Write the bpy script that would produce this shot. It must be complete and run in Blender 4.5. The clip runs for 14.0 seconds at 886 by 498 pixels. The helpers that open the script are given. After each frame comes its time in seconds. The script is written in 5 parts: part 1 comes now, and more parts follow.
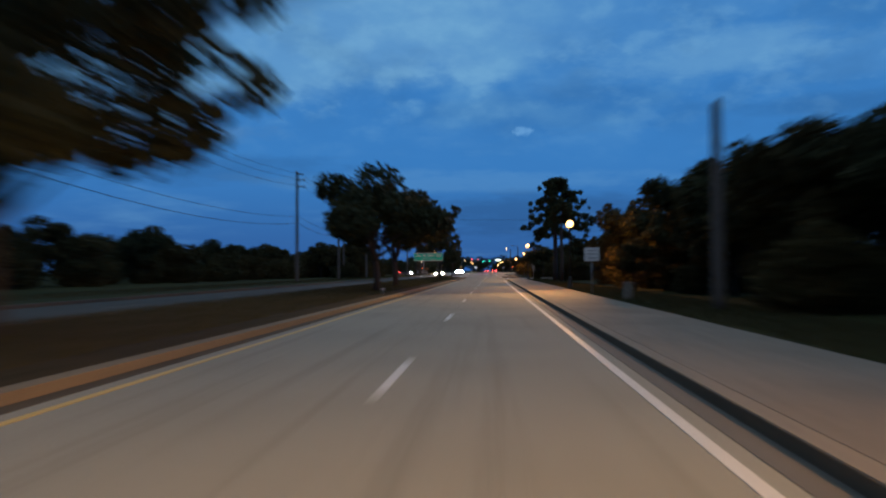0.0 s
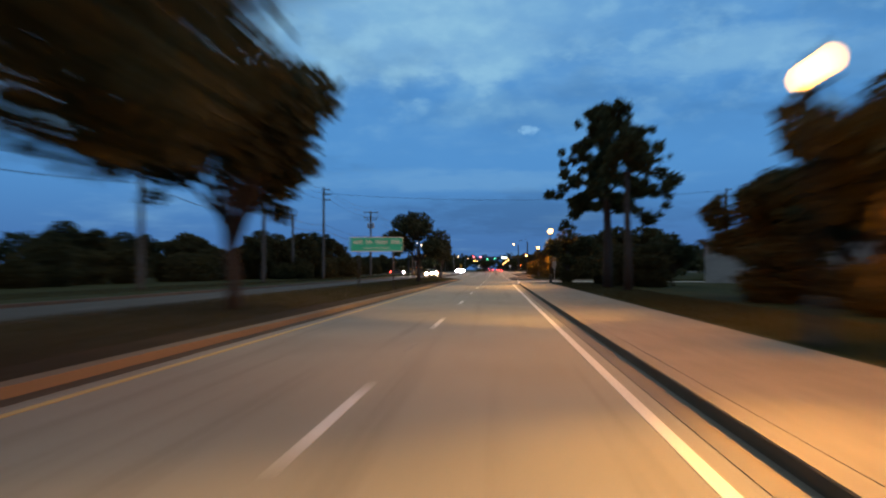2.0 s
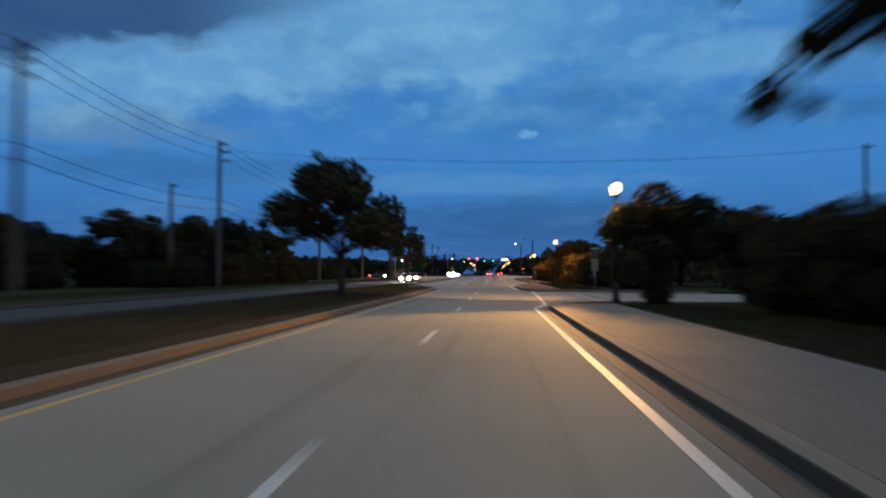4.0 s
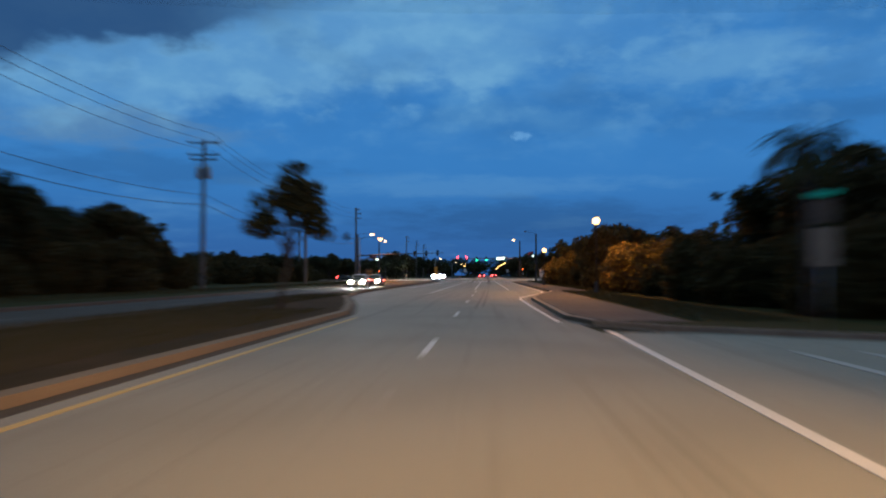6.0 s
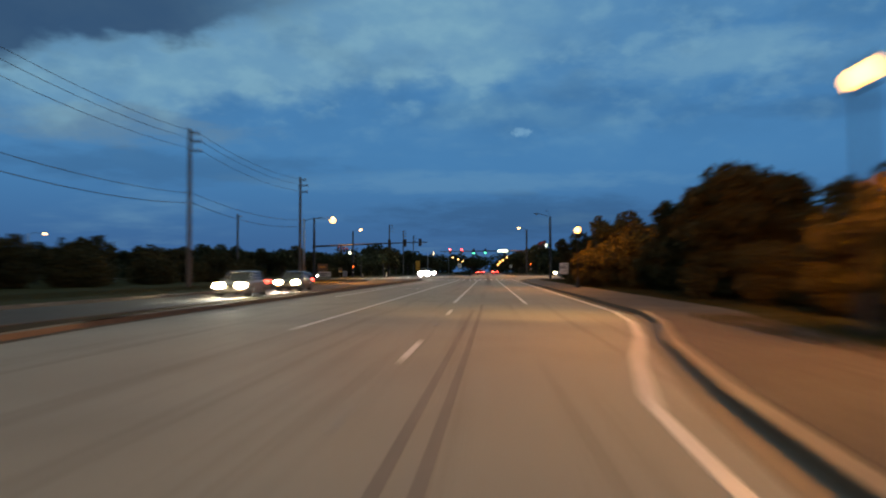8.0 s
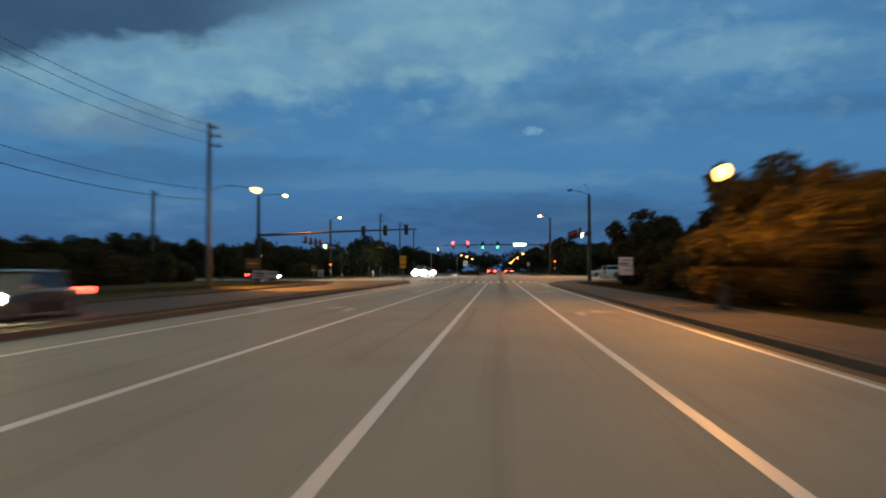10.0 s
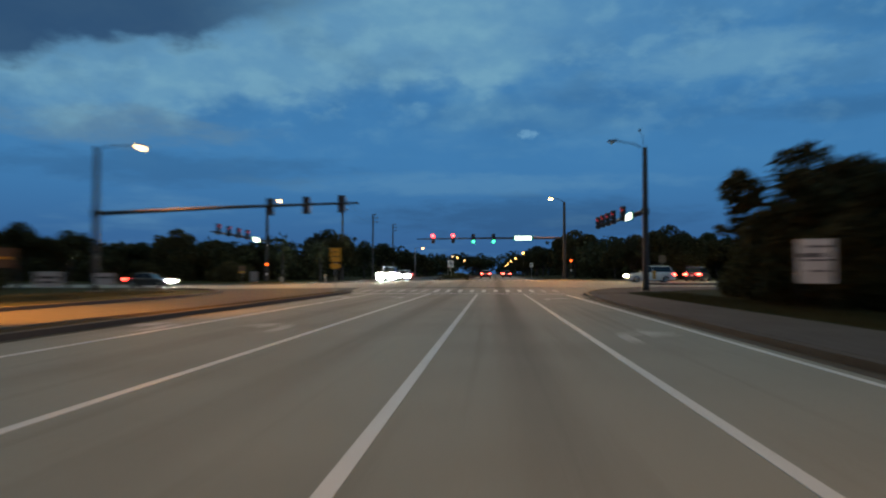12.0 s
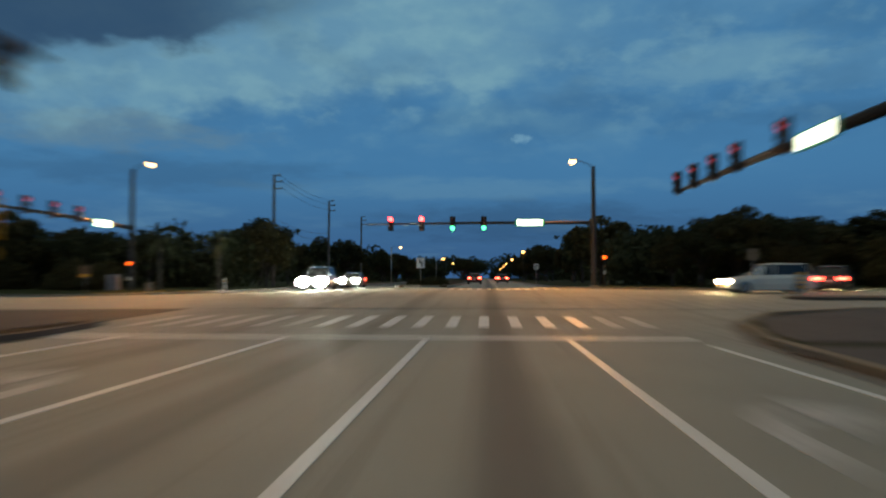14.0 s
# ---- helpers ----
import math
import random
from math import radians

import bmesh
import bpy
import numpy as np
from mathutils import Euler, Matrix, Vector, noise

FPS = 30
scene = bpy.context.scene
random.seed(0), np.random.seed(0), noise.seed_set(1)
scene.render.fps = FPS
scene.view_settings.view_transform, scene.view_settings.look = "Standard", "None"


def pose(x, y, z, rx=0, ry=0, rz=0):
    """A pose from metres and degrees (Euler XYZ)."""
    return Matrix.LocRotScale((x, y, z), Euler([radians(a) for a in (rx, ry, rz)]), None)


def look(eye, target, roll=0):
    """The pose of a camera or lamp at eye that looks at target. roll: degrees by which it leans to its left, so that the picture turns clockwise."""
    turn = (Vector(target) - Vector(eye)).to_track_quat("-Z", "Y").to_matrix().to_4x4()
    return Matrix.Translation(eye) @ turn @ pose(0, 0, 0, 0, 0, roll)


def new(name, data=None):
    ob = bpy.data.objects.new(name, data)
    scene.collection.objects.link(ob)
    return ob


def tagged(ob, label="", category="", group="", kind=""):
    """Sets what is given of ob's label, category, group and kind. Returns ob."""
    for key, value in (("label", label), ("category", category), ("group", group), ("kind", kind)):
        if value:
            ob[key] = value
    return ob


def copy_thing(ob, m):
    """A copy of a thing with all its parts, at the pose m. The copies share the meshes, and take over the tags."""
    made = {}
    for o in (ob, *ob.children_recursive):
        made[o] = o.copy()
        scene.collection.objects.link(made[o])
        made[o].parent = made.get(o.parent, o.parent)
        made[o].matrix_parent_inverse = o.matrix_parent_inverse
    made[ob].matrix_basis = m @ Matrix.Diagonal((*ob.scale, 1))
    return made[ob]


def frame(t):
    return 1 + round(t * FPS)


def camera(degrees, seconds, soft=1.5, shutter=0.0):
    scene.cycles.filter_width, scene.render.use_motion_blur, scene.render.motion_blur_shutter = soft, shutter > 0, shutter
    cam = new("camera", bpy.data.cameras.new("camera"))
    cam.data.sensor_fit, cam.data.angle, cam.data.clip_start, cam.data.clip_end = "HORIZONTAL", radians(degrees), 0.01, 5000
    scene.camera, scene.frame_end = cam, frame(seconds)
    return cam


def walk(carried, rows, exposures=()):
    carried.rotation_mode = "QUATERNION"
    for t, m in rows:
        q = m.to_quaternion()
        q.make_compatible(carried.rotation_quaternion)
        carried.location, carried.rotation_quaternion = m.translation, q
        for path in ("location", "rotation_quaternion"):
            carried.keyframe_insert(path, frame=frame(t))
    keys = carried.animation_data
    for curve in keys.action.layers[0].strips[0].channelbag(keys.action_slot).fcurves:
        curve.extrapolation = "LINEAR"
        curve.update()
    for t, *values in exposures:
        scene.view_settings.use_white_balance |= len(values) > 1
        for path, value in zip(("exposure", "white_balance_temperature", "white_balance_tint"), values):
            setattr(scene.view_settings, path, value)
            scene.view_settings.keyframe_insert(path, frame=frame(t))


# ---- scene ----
cam = camera(62.6, 14.0, soft=2.05, shutter=2.2)
PATH = [  # seconds, x, y, z, yaw, pitch, roll
    (0.0, -0.50, 0.00, 1.39, 3.55, 1.72, -0.20), (0.5, -0.36, 9.65, 1.40, 3.53, 1.59, 0.10),
    (1.0, -0.23, 19.59, 1.40, 3.65, 1.47, -0.04), (1.5, -0.12, 29.56, 1.41, 3.88, 1.66, -0.20),
    (2.0, -0.03, 39.28, 1.40, 4.01, 1.64, -0.15), (2.5, 0.06, 49.25, 1.39, 4.08, 1.49, -0.30),
    (3.0, 0.11, 59.25, 1.39, 4.06, 1.90, -0.05), (5.5, -0.03, 107.81, 1.38, 3.70, 1.97, 0.14),
    (6.0, -0.04, 117.32, 1.40, 3.38, 2.06, 0.10), (6.5, -0.01, 126.68, 1.40, 3.10, 1.96, -0.20),
    (7.0, 0.10, 136.19, 1.39, 2.91, 2.04, -0.16), (7.5, 0.22, 145.87, 1.41, 3.08, 2.01, 0.02),
    (8.0, 0.38, 155.15, 1.40, 3.45, 1.79, -0.10), (10.5, 0.06, 197.06, 1.44, 4.41, 1.70, 0.01),
    (11.0, -0.01, 205.51, 1.42, 4.34, 1.79, -0.12), (11.5, -0.04, 213.87, 1.39, 4.19, 1.87, -0.25),
    (12.0, -0.03, 222.04, 1.39, 3.92, 1.93, 0.06), (12.5, 0.01, 230.15, 1.39, 3.64, 1.95, 0.45),
    (13.0, 0.10, 238.39, 1.38, 3.43, 2.06, 0.65), (13.5, 0.19, 246.56, 1.38, 3.35, 2.11, 0.55),
    (14.0, 0.26, 255.51, 1.37, 3.42, 2.27, 0.05)]
EXPOSE = [(0.0, 0.1, 6200, 10), (0.5, 0.25, 6500, 10), (1.1, 0.22, 6200, 10), (1.6, 0.3, 6400, 10), (2.0, 0.6, 7700, 11), (2.4, 0.15, 6150, 9), (3.0, 0.25, 6450, 9), (5.5, 0.15, 6400, 10), (6.5, 0.1, 5950, 6), (7.0, 0.12, 6300, 6), (7.5, 0.15, 6900, 7), (8.0, 0.15, 8000, 7), (10.5, 0.2, 8800, 6), (11.0, 0.28, 10600, 12), (11.5, 0.1, 7900, 6), (12.0, 0.05, 7400, 3), (12.5, 0.03, 7300, 2), (14.0, 0.0, 8500, 2)]


def eye_pose(x, y, z, yaw, pitch, roll):
    """Camera pose from yaw (to the left), pitch (up) and roll (lean to the left)."""
    return pose(x, y, z, 90 + pitch, 0, yaw) @ pose(0, 0, 0, 0, 0, roll)


walk(cam, [(r[0], eye_pose(*r[1:])) for r in PATH], EXPOSE)

# ---------------------------------------------------------------- lie of the land
KERB = 0.14


def bend(y):
    """The road swings by a quarter of a degree before the junction."""
    return 0.00483 * (min(y, 180) - 100)


def rise(y, x=0.0):
    """The junction sits half a metre above the approach and falls away to the left."""
    s, side = min(max((y - 270) / 30, 0), 1), min(max((-8 - x) / 22, 0), 1)
    return 0.55 * s * s * (3 - 2 * s) * (1 - side)


def P3(x, y, z=0.0):
    return Vector((x + bend(y), y, z + rise(y, x)))


def at(x, y, z=0.0, turn=0.0, size=1.0):
    return Matrix.Translation(P3(x, y, z)) @ pose(0, 0, 0, 0, 0, turn) @ Matrix.Scale(size, 4)


# ---------------------------------------------------------------- node helpers
def node(nt, kind, **props):
    n = nt.nodes.new(kind)
    for k, v in props.items():
        if k == "op":
            n.operation = v
        elif k == "scale":
            n.inputs["Scale"].default_value = v
        elif k == "detail":
            n.inputs["Detail"].default_value = v
        elif k == "dims":
            n.noise_dimensions = v
    return n


def plug(nt, sock, v):
    if isinstance(v, bpy.types.NodeSocket):
        nt.links.new(v, sock)
    else:
        sock.default_value = v


def calc(nt, op, *args, clamp=False):
    n = nt.nodes.new("ShaderNodeMath")
    n.operation, n.use_clamp = op, clamp
    for s, v in zip(n.inputs, args):
        plug(nt, s, v)
    return n.outputs[0]


def blend(nt, fac, a, b):
    n = nt.nodes.new("ShaderNodeMix")
    n.data_type = "RGBA"
    plug(nt, n.inputs[0], fac)
    for s, v in ((n.inputs[6], a), (n.inputs[7], b)):
        plug(nt, s, v if isinstance(v, bpy.types.NodeSocket) else (*v, 1))
    return n.outputs[2]


def grade(nt, fac, lo, hi):
    """0 below lo, 1 above hi."""
    n = nt.nodes.new("ShaderNodeMapRange")
    n.interpolation_type = "SMOOTHSTEP"
    plug(nt, n.inputs[0], fac)
    n.inputs[1].default_value, n.inputs[2].default_value = lo, hi
    return n.outputs[0]


def fuzz(nt, vec, scale, detail=4, rough=0.55):
    n = node(nt, "ShaderNodeTexNoise", scale=scale, detail=detail)
    n.inputs["Roughness"].default_value = rough
    nt.links.new(vec, n.inputs["Vector"])
    return n.outputs[0]


# ---------------------------------------------------------------- dusk sky
world = bpy.data.worlds.new("dusk_sky")
scene.world = world
world.use_nodes = True
nt = world.node_tree
bg = nt.nodes["Background"]
co = node(nt, "ShaderNodeTexCoord").outputs["Generated"]
sep = node(nt, "ShaderNodeSeparateXYZ")
nt.links.new(co, sep.inputs[0])
az = calc(nt, "ARCTAN2", sep.outputs[0], sep.outputs[1])
el = calc(nt, "ARCSINE", sep.outputs[2])
flat = node(nt, "ShaderNodeCombineXYZ")
over = calc(nt, "ADD", calc(nt, "MAXIMUM", sep.outputs[2], 0.0), 0.12)
plug(nt, flat.inputs[0], calc(nt, "DIVIDE", sep.outputs[0], over))
plug(nt, flat.inputs[1], calc(nt, "DIVIDE", sep.outputs[1], over))
broad = fuzz(nt, flat.outputs[0], 0.55, 6, 0.6)
fine = fuzz(nt, flat.outputs[0], 3.2, 8, 0.66)
wisp = fuzz(nt, co, 38, 5, 0.6)
ragged = calc(nt, "ADD", calc(nt, "MULTIPLY", calc(nt, "SUBTRACT", broad, 0.5), 2.2), calc(nt, "MULTIPLY", calc(nt, "SUBTRACT", fine, 0.5), 3.2))


def bank(a0, e0, wa, we, rag=None):
    """A bank of cloud round one bearing and height, with a ragged edge."""
    u = calc(nt, "POWER", calc(nt, "ABSOLUTE", calc(nt, "DIVIDE", calc(nt, "SUBTRACT", az, a0), wa)), 2.0)
    v = calc(nt, "POWER", calc(nt, "ABSOLUTE", calc(nt, "DIVIDE", calc(nt, "SUBTRACT", el, e0), we)), 2.0)
    d = calc(nt, "SUBTRACT", 1.0, calc(nt, "ADD", u, v))
    return grade(nt, calc(nt, "ADD", d, rag or ragged), -0.5, 1.0)


sky = blend(nt, grade(nt, el, 0.0, 0.16), (0.026, 0.088, 0.25), (0.036, 0.155, 0.385))
heap = node(nt, "ShaderNodeMapping")
heap.inputs["Scale"].default_value = (1.0, 1.0, 1.9)
nt.links.new(co, heap.inputs[0])
puffs, tufts = fuzz(nt, heap.outputs[0], 6.5, 5, 0.52), fuzz(nt, heap.outputs[0], 17, 4, 0.52)
light_cloud, dark_cloud = (0.125, 0.285, 0.46), (0.015, 0.048, 0.13)
sky = blend(nt, calc(nt, "MULTIPLY", grade(nt, broad, 0.52, 0.72), 0.35), sky, light_cloud)
# a long pale bank that climbs to the right, with a dark cloud lying on its upper edge
along = calc(nt, "ADD", az, 0.62)
tilt = calc(nt, "SUBTRACT", calc(nt, "SUBTRACT", el, 0.24), calc(nt, "MULTIPLY", along, 0.25))
tilt = calc(nt, "ADD", tilt, calc(nt, "ADD", calc(nt, "MULTIPLY", calc(nt, "SUBTRACT", puffs, 0.5), 0.10), calc(nt, "MULTIPLY", calc(nt, "SUBTRACT", tufts, 0.5), 0.07)))
inside = calc(nt, "ADD", tilt, calc(nt, "ADD", 0.075, calc(nt, "MULTIPLY", along, 0.11)))
pale = calc(nt, "MULTIPLY", grade(nt, inside, -0.01, 0.035), calc(nt, "SUBTRACT", 1.0, calc(nt, "MULTIPLY", grade(nt, az, -0.05, 0.22), 0.75)))
pale = calc(nt, "MULTIPLY", pale, calc(nt, "ADD", 0.68, calc(nt, "MULTIPLY", grade(nt, tufts, 0.35, 0.62), 0.32)))
sky = blend(nt, calc(nt, "MULTIPLY", pale, 0.8), sky, light_cloud)
for a0, e0, wa, we, c, k in ((0.29, 0.275, 0.15, 0.03, light_cloud, 0.5), (0.47, 0.25, 0.1, 0.03, light_cloud, 0.18), (-0.5, 0.185, 0.2, 0.026, (0.085, 0.175, 0.30), 0.7), (-0.05, 0.122, 0.3, 0.016, light_cloud, 0.22), (0.10, 0.215, 0.2, 0.03, dark_cloud, 0.14), (-0.42, 0.135, 0.25, 0.022, dark_cloud, 0.3), (0.06, 0.075, 0.22, 0.03, dark_cloud, 0.4), (0.45, 0.2, 0.12, 0.016, dark_cloud, 0.25)):
    sky = blend(nt, calc(nt, "MULTIPLY", bank(a0, e0, wa, we), k), sky, c)
sky = blend(nt, calc(nt, "MULTIPLY", bank(0.051, 0.190, 0.014, 0.007, calc(nt, "MULTIPLY", calc(nt, "SUBTRACT", wisp, 0.55), 6.0)), 0.6), sky, (0.15, 0.34, 0.58))
lofty = grade(nt, el, 0.12, 0.25)
sky = blend(nt, calc(nt, "MULTIPLY", calc(nt, "MULTIPLY", grade(nt, puffs, 0.47, 0.66), lofty), 0.26), sky, (0.125, 0.30, 0.47))
sky = blend(nt, calc(nt, "MULTIPLY", calc(nt, "MULTIPLY", grade(nt, tufts, 0.5, 0.72), lofty), 0.22), sky, (0.17, 0.36, 0.52))
sky = blend(nt, calc(nt, "MULTIPLY", calc(nt, "MULTIPLY", grade(nt, calc(nt, "SUBTRACT", 1.0, puffs), 0.5, 0.68), lofty), 0.26), sky, (0.022, 0.09, 0.225))
gloom = calc(nt, "MULTIPLY", grade(nt, tilt, -0.012, 0.024), calc(nt, "SUBTRACT", 1.0, grade(nt, az, -0.44, -0.14)))
sky = blend(nt, calc(nt, "MULTIPLY", gloom, 0.9), sky, dark_cloud)
# a pale unbroken cloud deck overhead and behind, still holding the day's last light
deck = blend(nt, grade(nt, broad, 0.35, 0.65), (0.20, 0.25, 0.275), (0.27, 0.325, 0.345))
sky = blend(nt, grade(nt, el, 0.40, 0.85), sky, deck)
nt.links.new(sky, bg.inputs[0])
bg.inputs[1].default_value = 1.2

SODIUM, HEAD = (1.0, 0.34, 0.045), (0.88, 0.95, 1.0)


def lamp_light(place, watts, colour, radius=0.2, name="lamp_light"):
    data = bpy.data.lights.new(name, "POINT")
    data.energy, data.color, data.shadow_soft_size = watts, colour, radius
    ob = new(name, data)
    ob.location = place
    return ob


# ---------------------------------------------------------------- materials
def material(name, base, rough=0.6, metal=0.0, glow=None, strength=0.0, alt=None, grain=6.0, bump=0.2, wear=None, spread=0.0, coat=0.0, trans=0.0, spec=0.5):
    """A surface with two scales of variation between base and alt, and a fine relief."""
    m = bpy.data.materials.new(name)
    m.use_nodes = True
    t = m.node_tree
    b = t.nodes["Principled BSDF"]
    b.inputs["Roughness"].default_value, b.inputs["Metallic"].default_value = rough, metal
    b.inputs["Coat Weight"].default_value, b.inputs["Transmission Weight"].default_value = coat, trans
    b.inputs["Base Color"].default_value, b.inputs["Specular IOR Level"].default_value = (*base, 1), spec
    if glow:
        b.inputs["Emission Color"].default_value, b.inputs["Emission Strength"].default_value = (*glow, 1), strength
        return m
    pos = node(t, "ShaderNodeTexCoord").outputs["Object"]
    n1, n2 = fuzz(t, pos, grain, 5), fuzz(t, pos, grain * 0.13, 4)
    c = blend(t, grade(t, n1, 0.35, 0.68), base, alt or tuple(v * 0.72 for v in base))
    c = blend(t, calc(t, "MULTIPLY", grade(t, n2, 0.45, 0.7), 0.55), c, wear or tuple(v * 0.6 for v in base))
    if spread:
        r = node(t, "ShaderNodeObjectInfo").outputs["Random"]
        hue = node(t, "ShaderNodeHueSaturation")
        plug(t, hue.inputs["Value"], calc(t, "ADD", 1 - spread / 2, calc(t, "MULTIPLY", r, spread)))
        plug(t, hue.inputs["Color"], c)
        c = hue.outputs[0]
    plug(t, b.inputs["Base Color"], c)
    plug(t, b.inputs["Roughness"], calc(t, "ADD", rough - 0.08, calc(t, "MULTIPLY", n1, 0.16), clamp=True))
    if bump:
        bp = node(t, "ShaderNodeBump")
        bp.inputs["Strength"].default_value, bp.inputs["Distance"].default_value = bump, 0.02
        plug(t, bp.inputs["Height"], n1)
        plug(t, b.inputs["Normal"], bp.outputs[0])
    return m


def road_material(name, tint):
    """Worn asphalt: aggregate grain, long polished wheel tracks, oil along the lane middle, cracks."""
    m = bpy.data.materials.new(name)
    m.use_nodes = True
    t = m.node_tree
    b = t.nodes["Principled BSDF"]
    pos = node(t, "ShaderNodeTexCoord").outputs["Object"]
    grit, mottled = fuzz(t, pos, 55, 3), fuzz(t, pos, 0.35, 5)
    lon = node(t, "ShaderNodeMapping")
    lon.inputs["Scale"].default_value = (1.6, 0.03, 1)
    t.links.new(pos, lon.inputs[0])
    streak = fuzz(t, lon.outputs[0], 1.3, 4)
    c = blend(t, grade(t, grit, 0.3, 0.7), tint, tuple(v * 0.62 for v in tint))
    c = blend(t, calc(t, "MULTIPLY", grade(t, mottled, 0.42, 0.7), 0.4), c, tuple(v * 0.55 for v in tint))
    c = blend(t, calc(t, "MULTIPLY", grade(t, streak, 0.5, 0.72), 0.5), c, tuple(v * 0.5 for v in tint))
    xyz = node(t, "ShaderNodeSeparateXYZ")
    t.links.new(pos, xyz.inputs[0])
    # oil dripped along the lane middles before the stop line
    for lane, k in ((0.50, 0.62), (-2.75, 0.35), (-6.2, 0.3)):
        off = calc(t, "ABSOLUTE", calc(t, "SUBTRACT", xyz.outputs[0], lane))
        off = calc(t, "ADD", off, calc(t, "MULTIPLY", calc(t, "SUBTRACT", streak, 0.5), 0.5))
        drip = calc(t, "MULTIPLY", calc(t, "SUBTRACT", 1.0, grade(t, off, 0.08, 0.62)), grade(t, xyz.outputs[1], 205, 262))
        c = blend(t, calc(t, "MULTIPLY", drip, k), c, (0.055, 0.053, 0.05))
    plug(t, b.inputs["Base Color"], c)
    plug(t, b.inputs["Roughness"], calc(t, "ADD", 0.66, calc(t, "MULTIPLY", grit, 0.3)))
    b.inputs["Specular IOR Level"].default_value = 0.25
    bp = node(t, "ShaderNodeBump")
    bp.inputs["Strength"].default_value, bp.inputs["Distance"].default_value = 0.5, 0.01
    plug(t, bp.inputs["Height"], grit)
    plug(t, b.inputs["Normal"], bp.outputs[0])
    return m


def leaf_material(name, base, alt):
    m = bpy.data.materials.new(name)
    m.use_nodes = True
    t = m.node_tree
    b = t.nodes["Principled BSDF"]
    r = node(t, "ShaderNodeNewGeometry").outputs["Random Per Island"]
    o = node(t, "ShaderNodeObjectInfo").outputs["Random"]
    c = blend(t, r, base, alt)
    c = blend(t, calc(t, "MULTIPLY", o, 0.5), c, tuple(v * 0.55 for v in base))
    plug(t, b.inputs["Base Color"], c)
    b.inputs["Roughness"].default_value = 0.75
    b.inputs["Specular IOR Level"].default_value = 0.2
    # thin blades let part of the light through
    thin, mix = node(t, "ShaderNodeBsdfTranslucent"), node(t, "ShaderNodeMixShader")
    plug(t, thin.inputs["Color"], c)
    mix.inputs[0].default_value = 0.2
    t.links.new(b.outputs[0], mix.inputs[1])
    t.links.new(thin.outputs[0], mix.inputs[2])
    t.links.new(mix.outputs[0], t.nodes["Material Output"].inputs["Surface"])
    return m


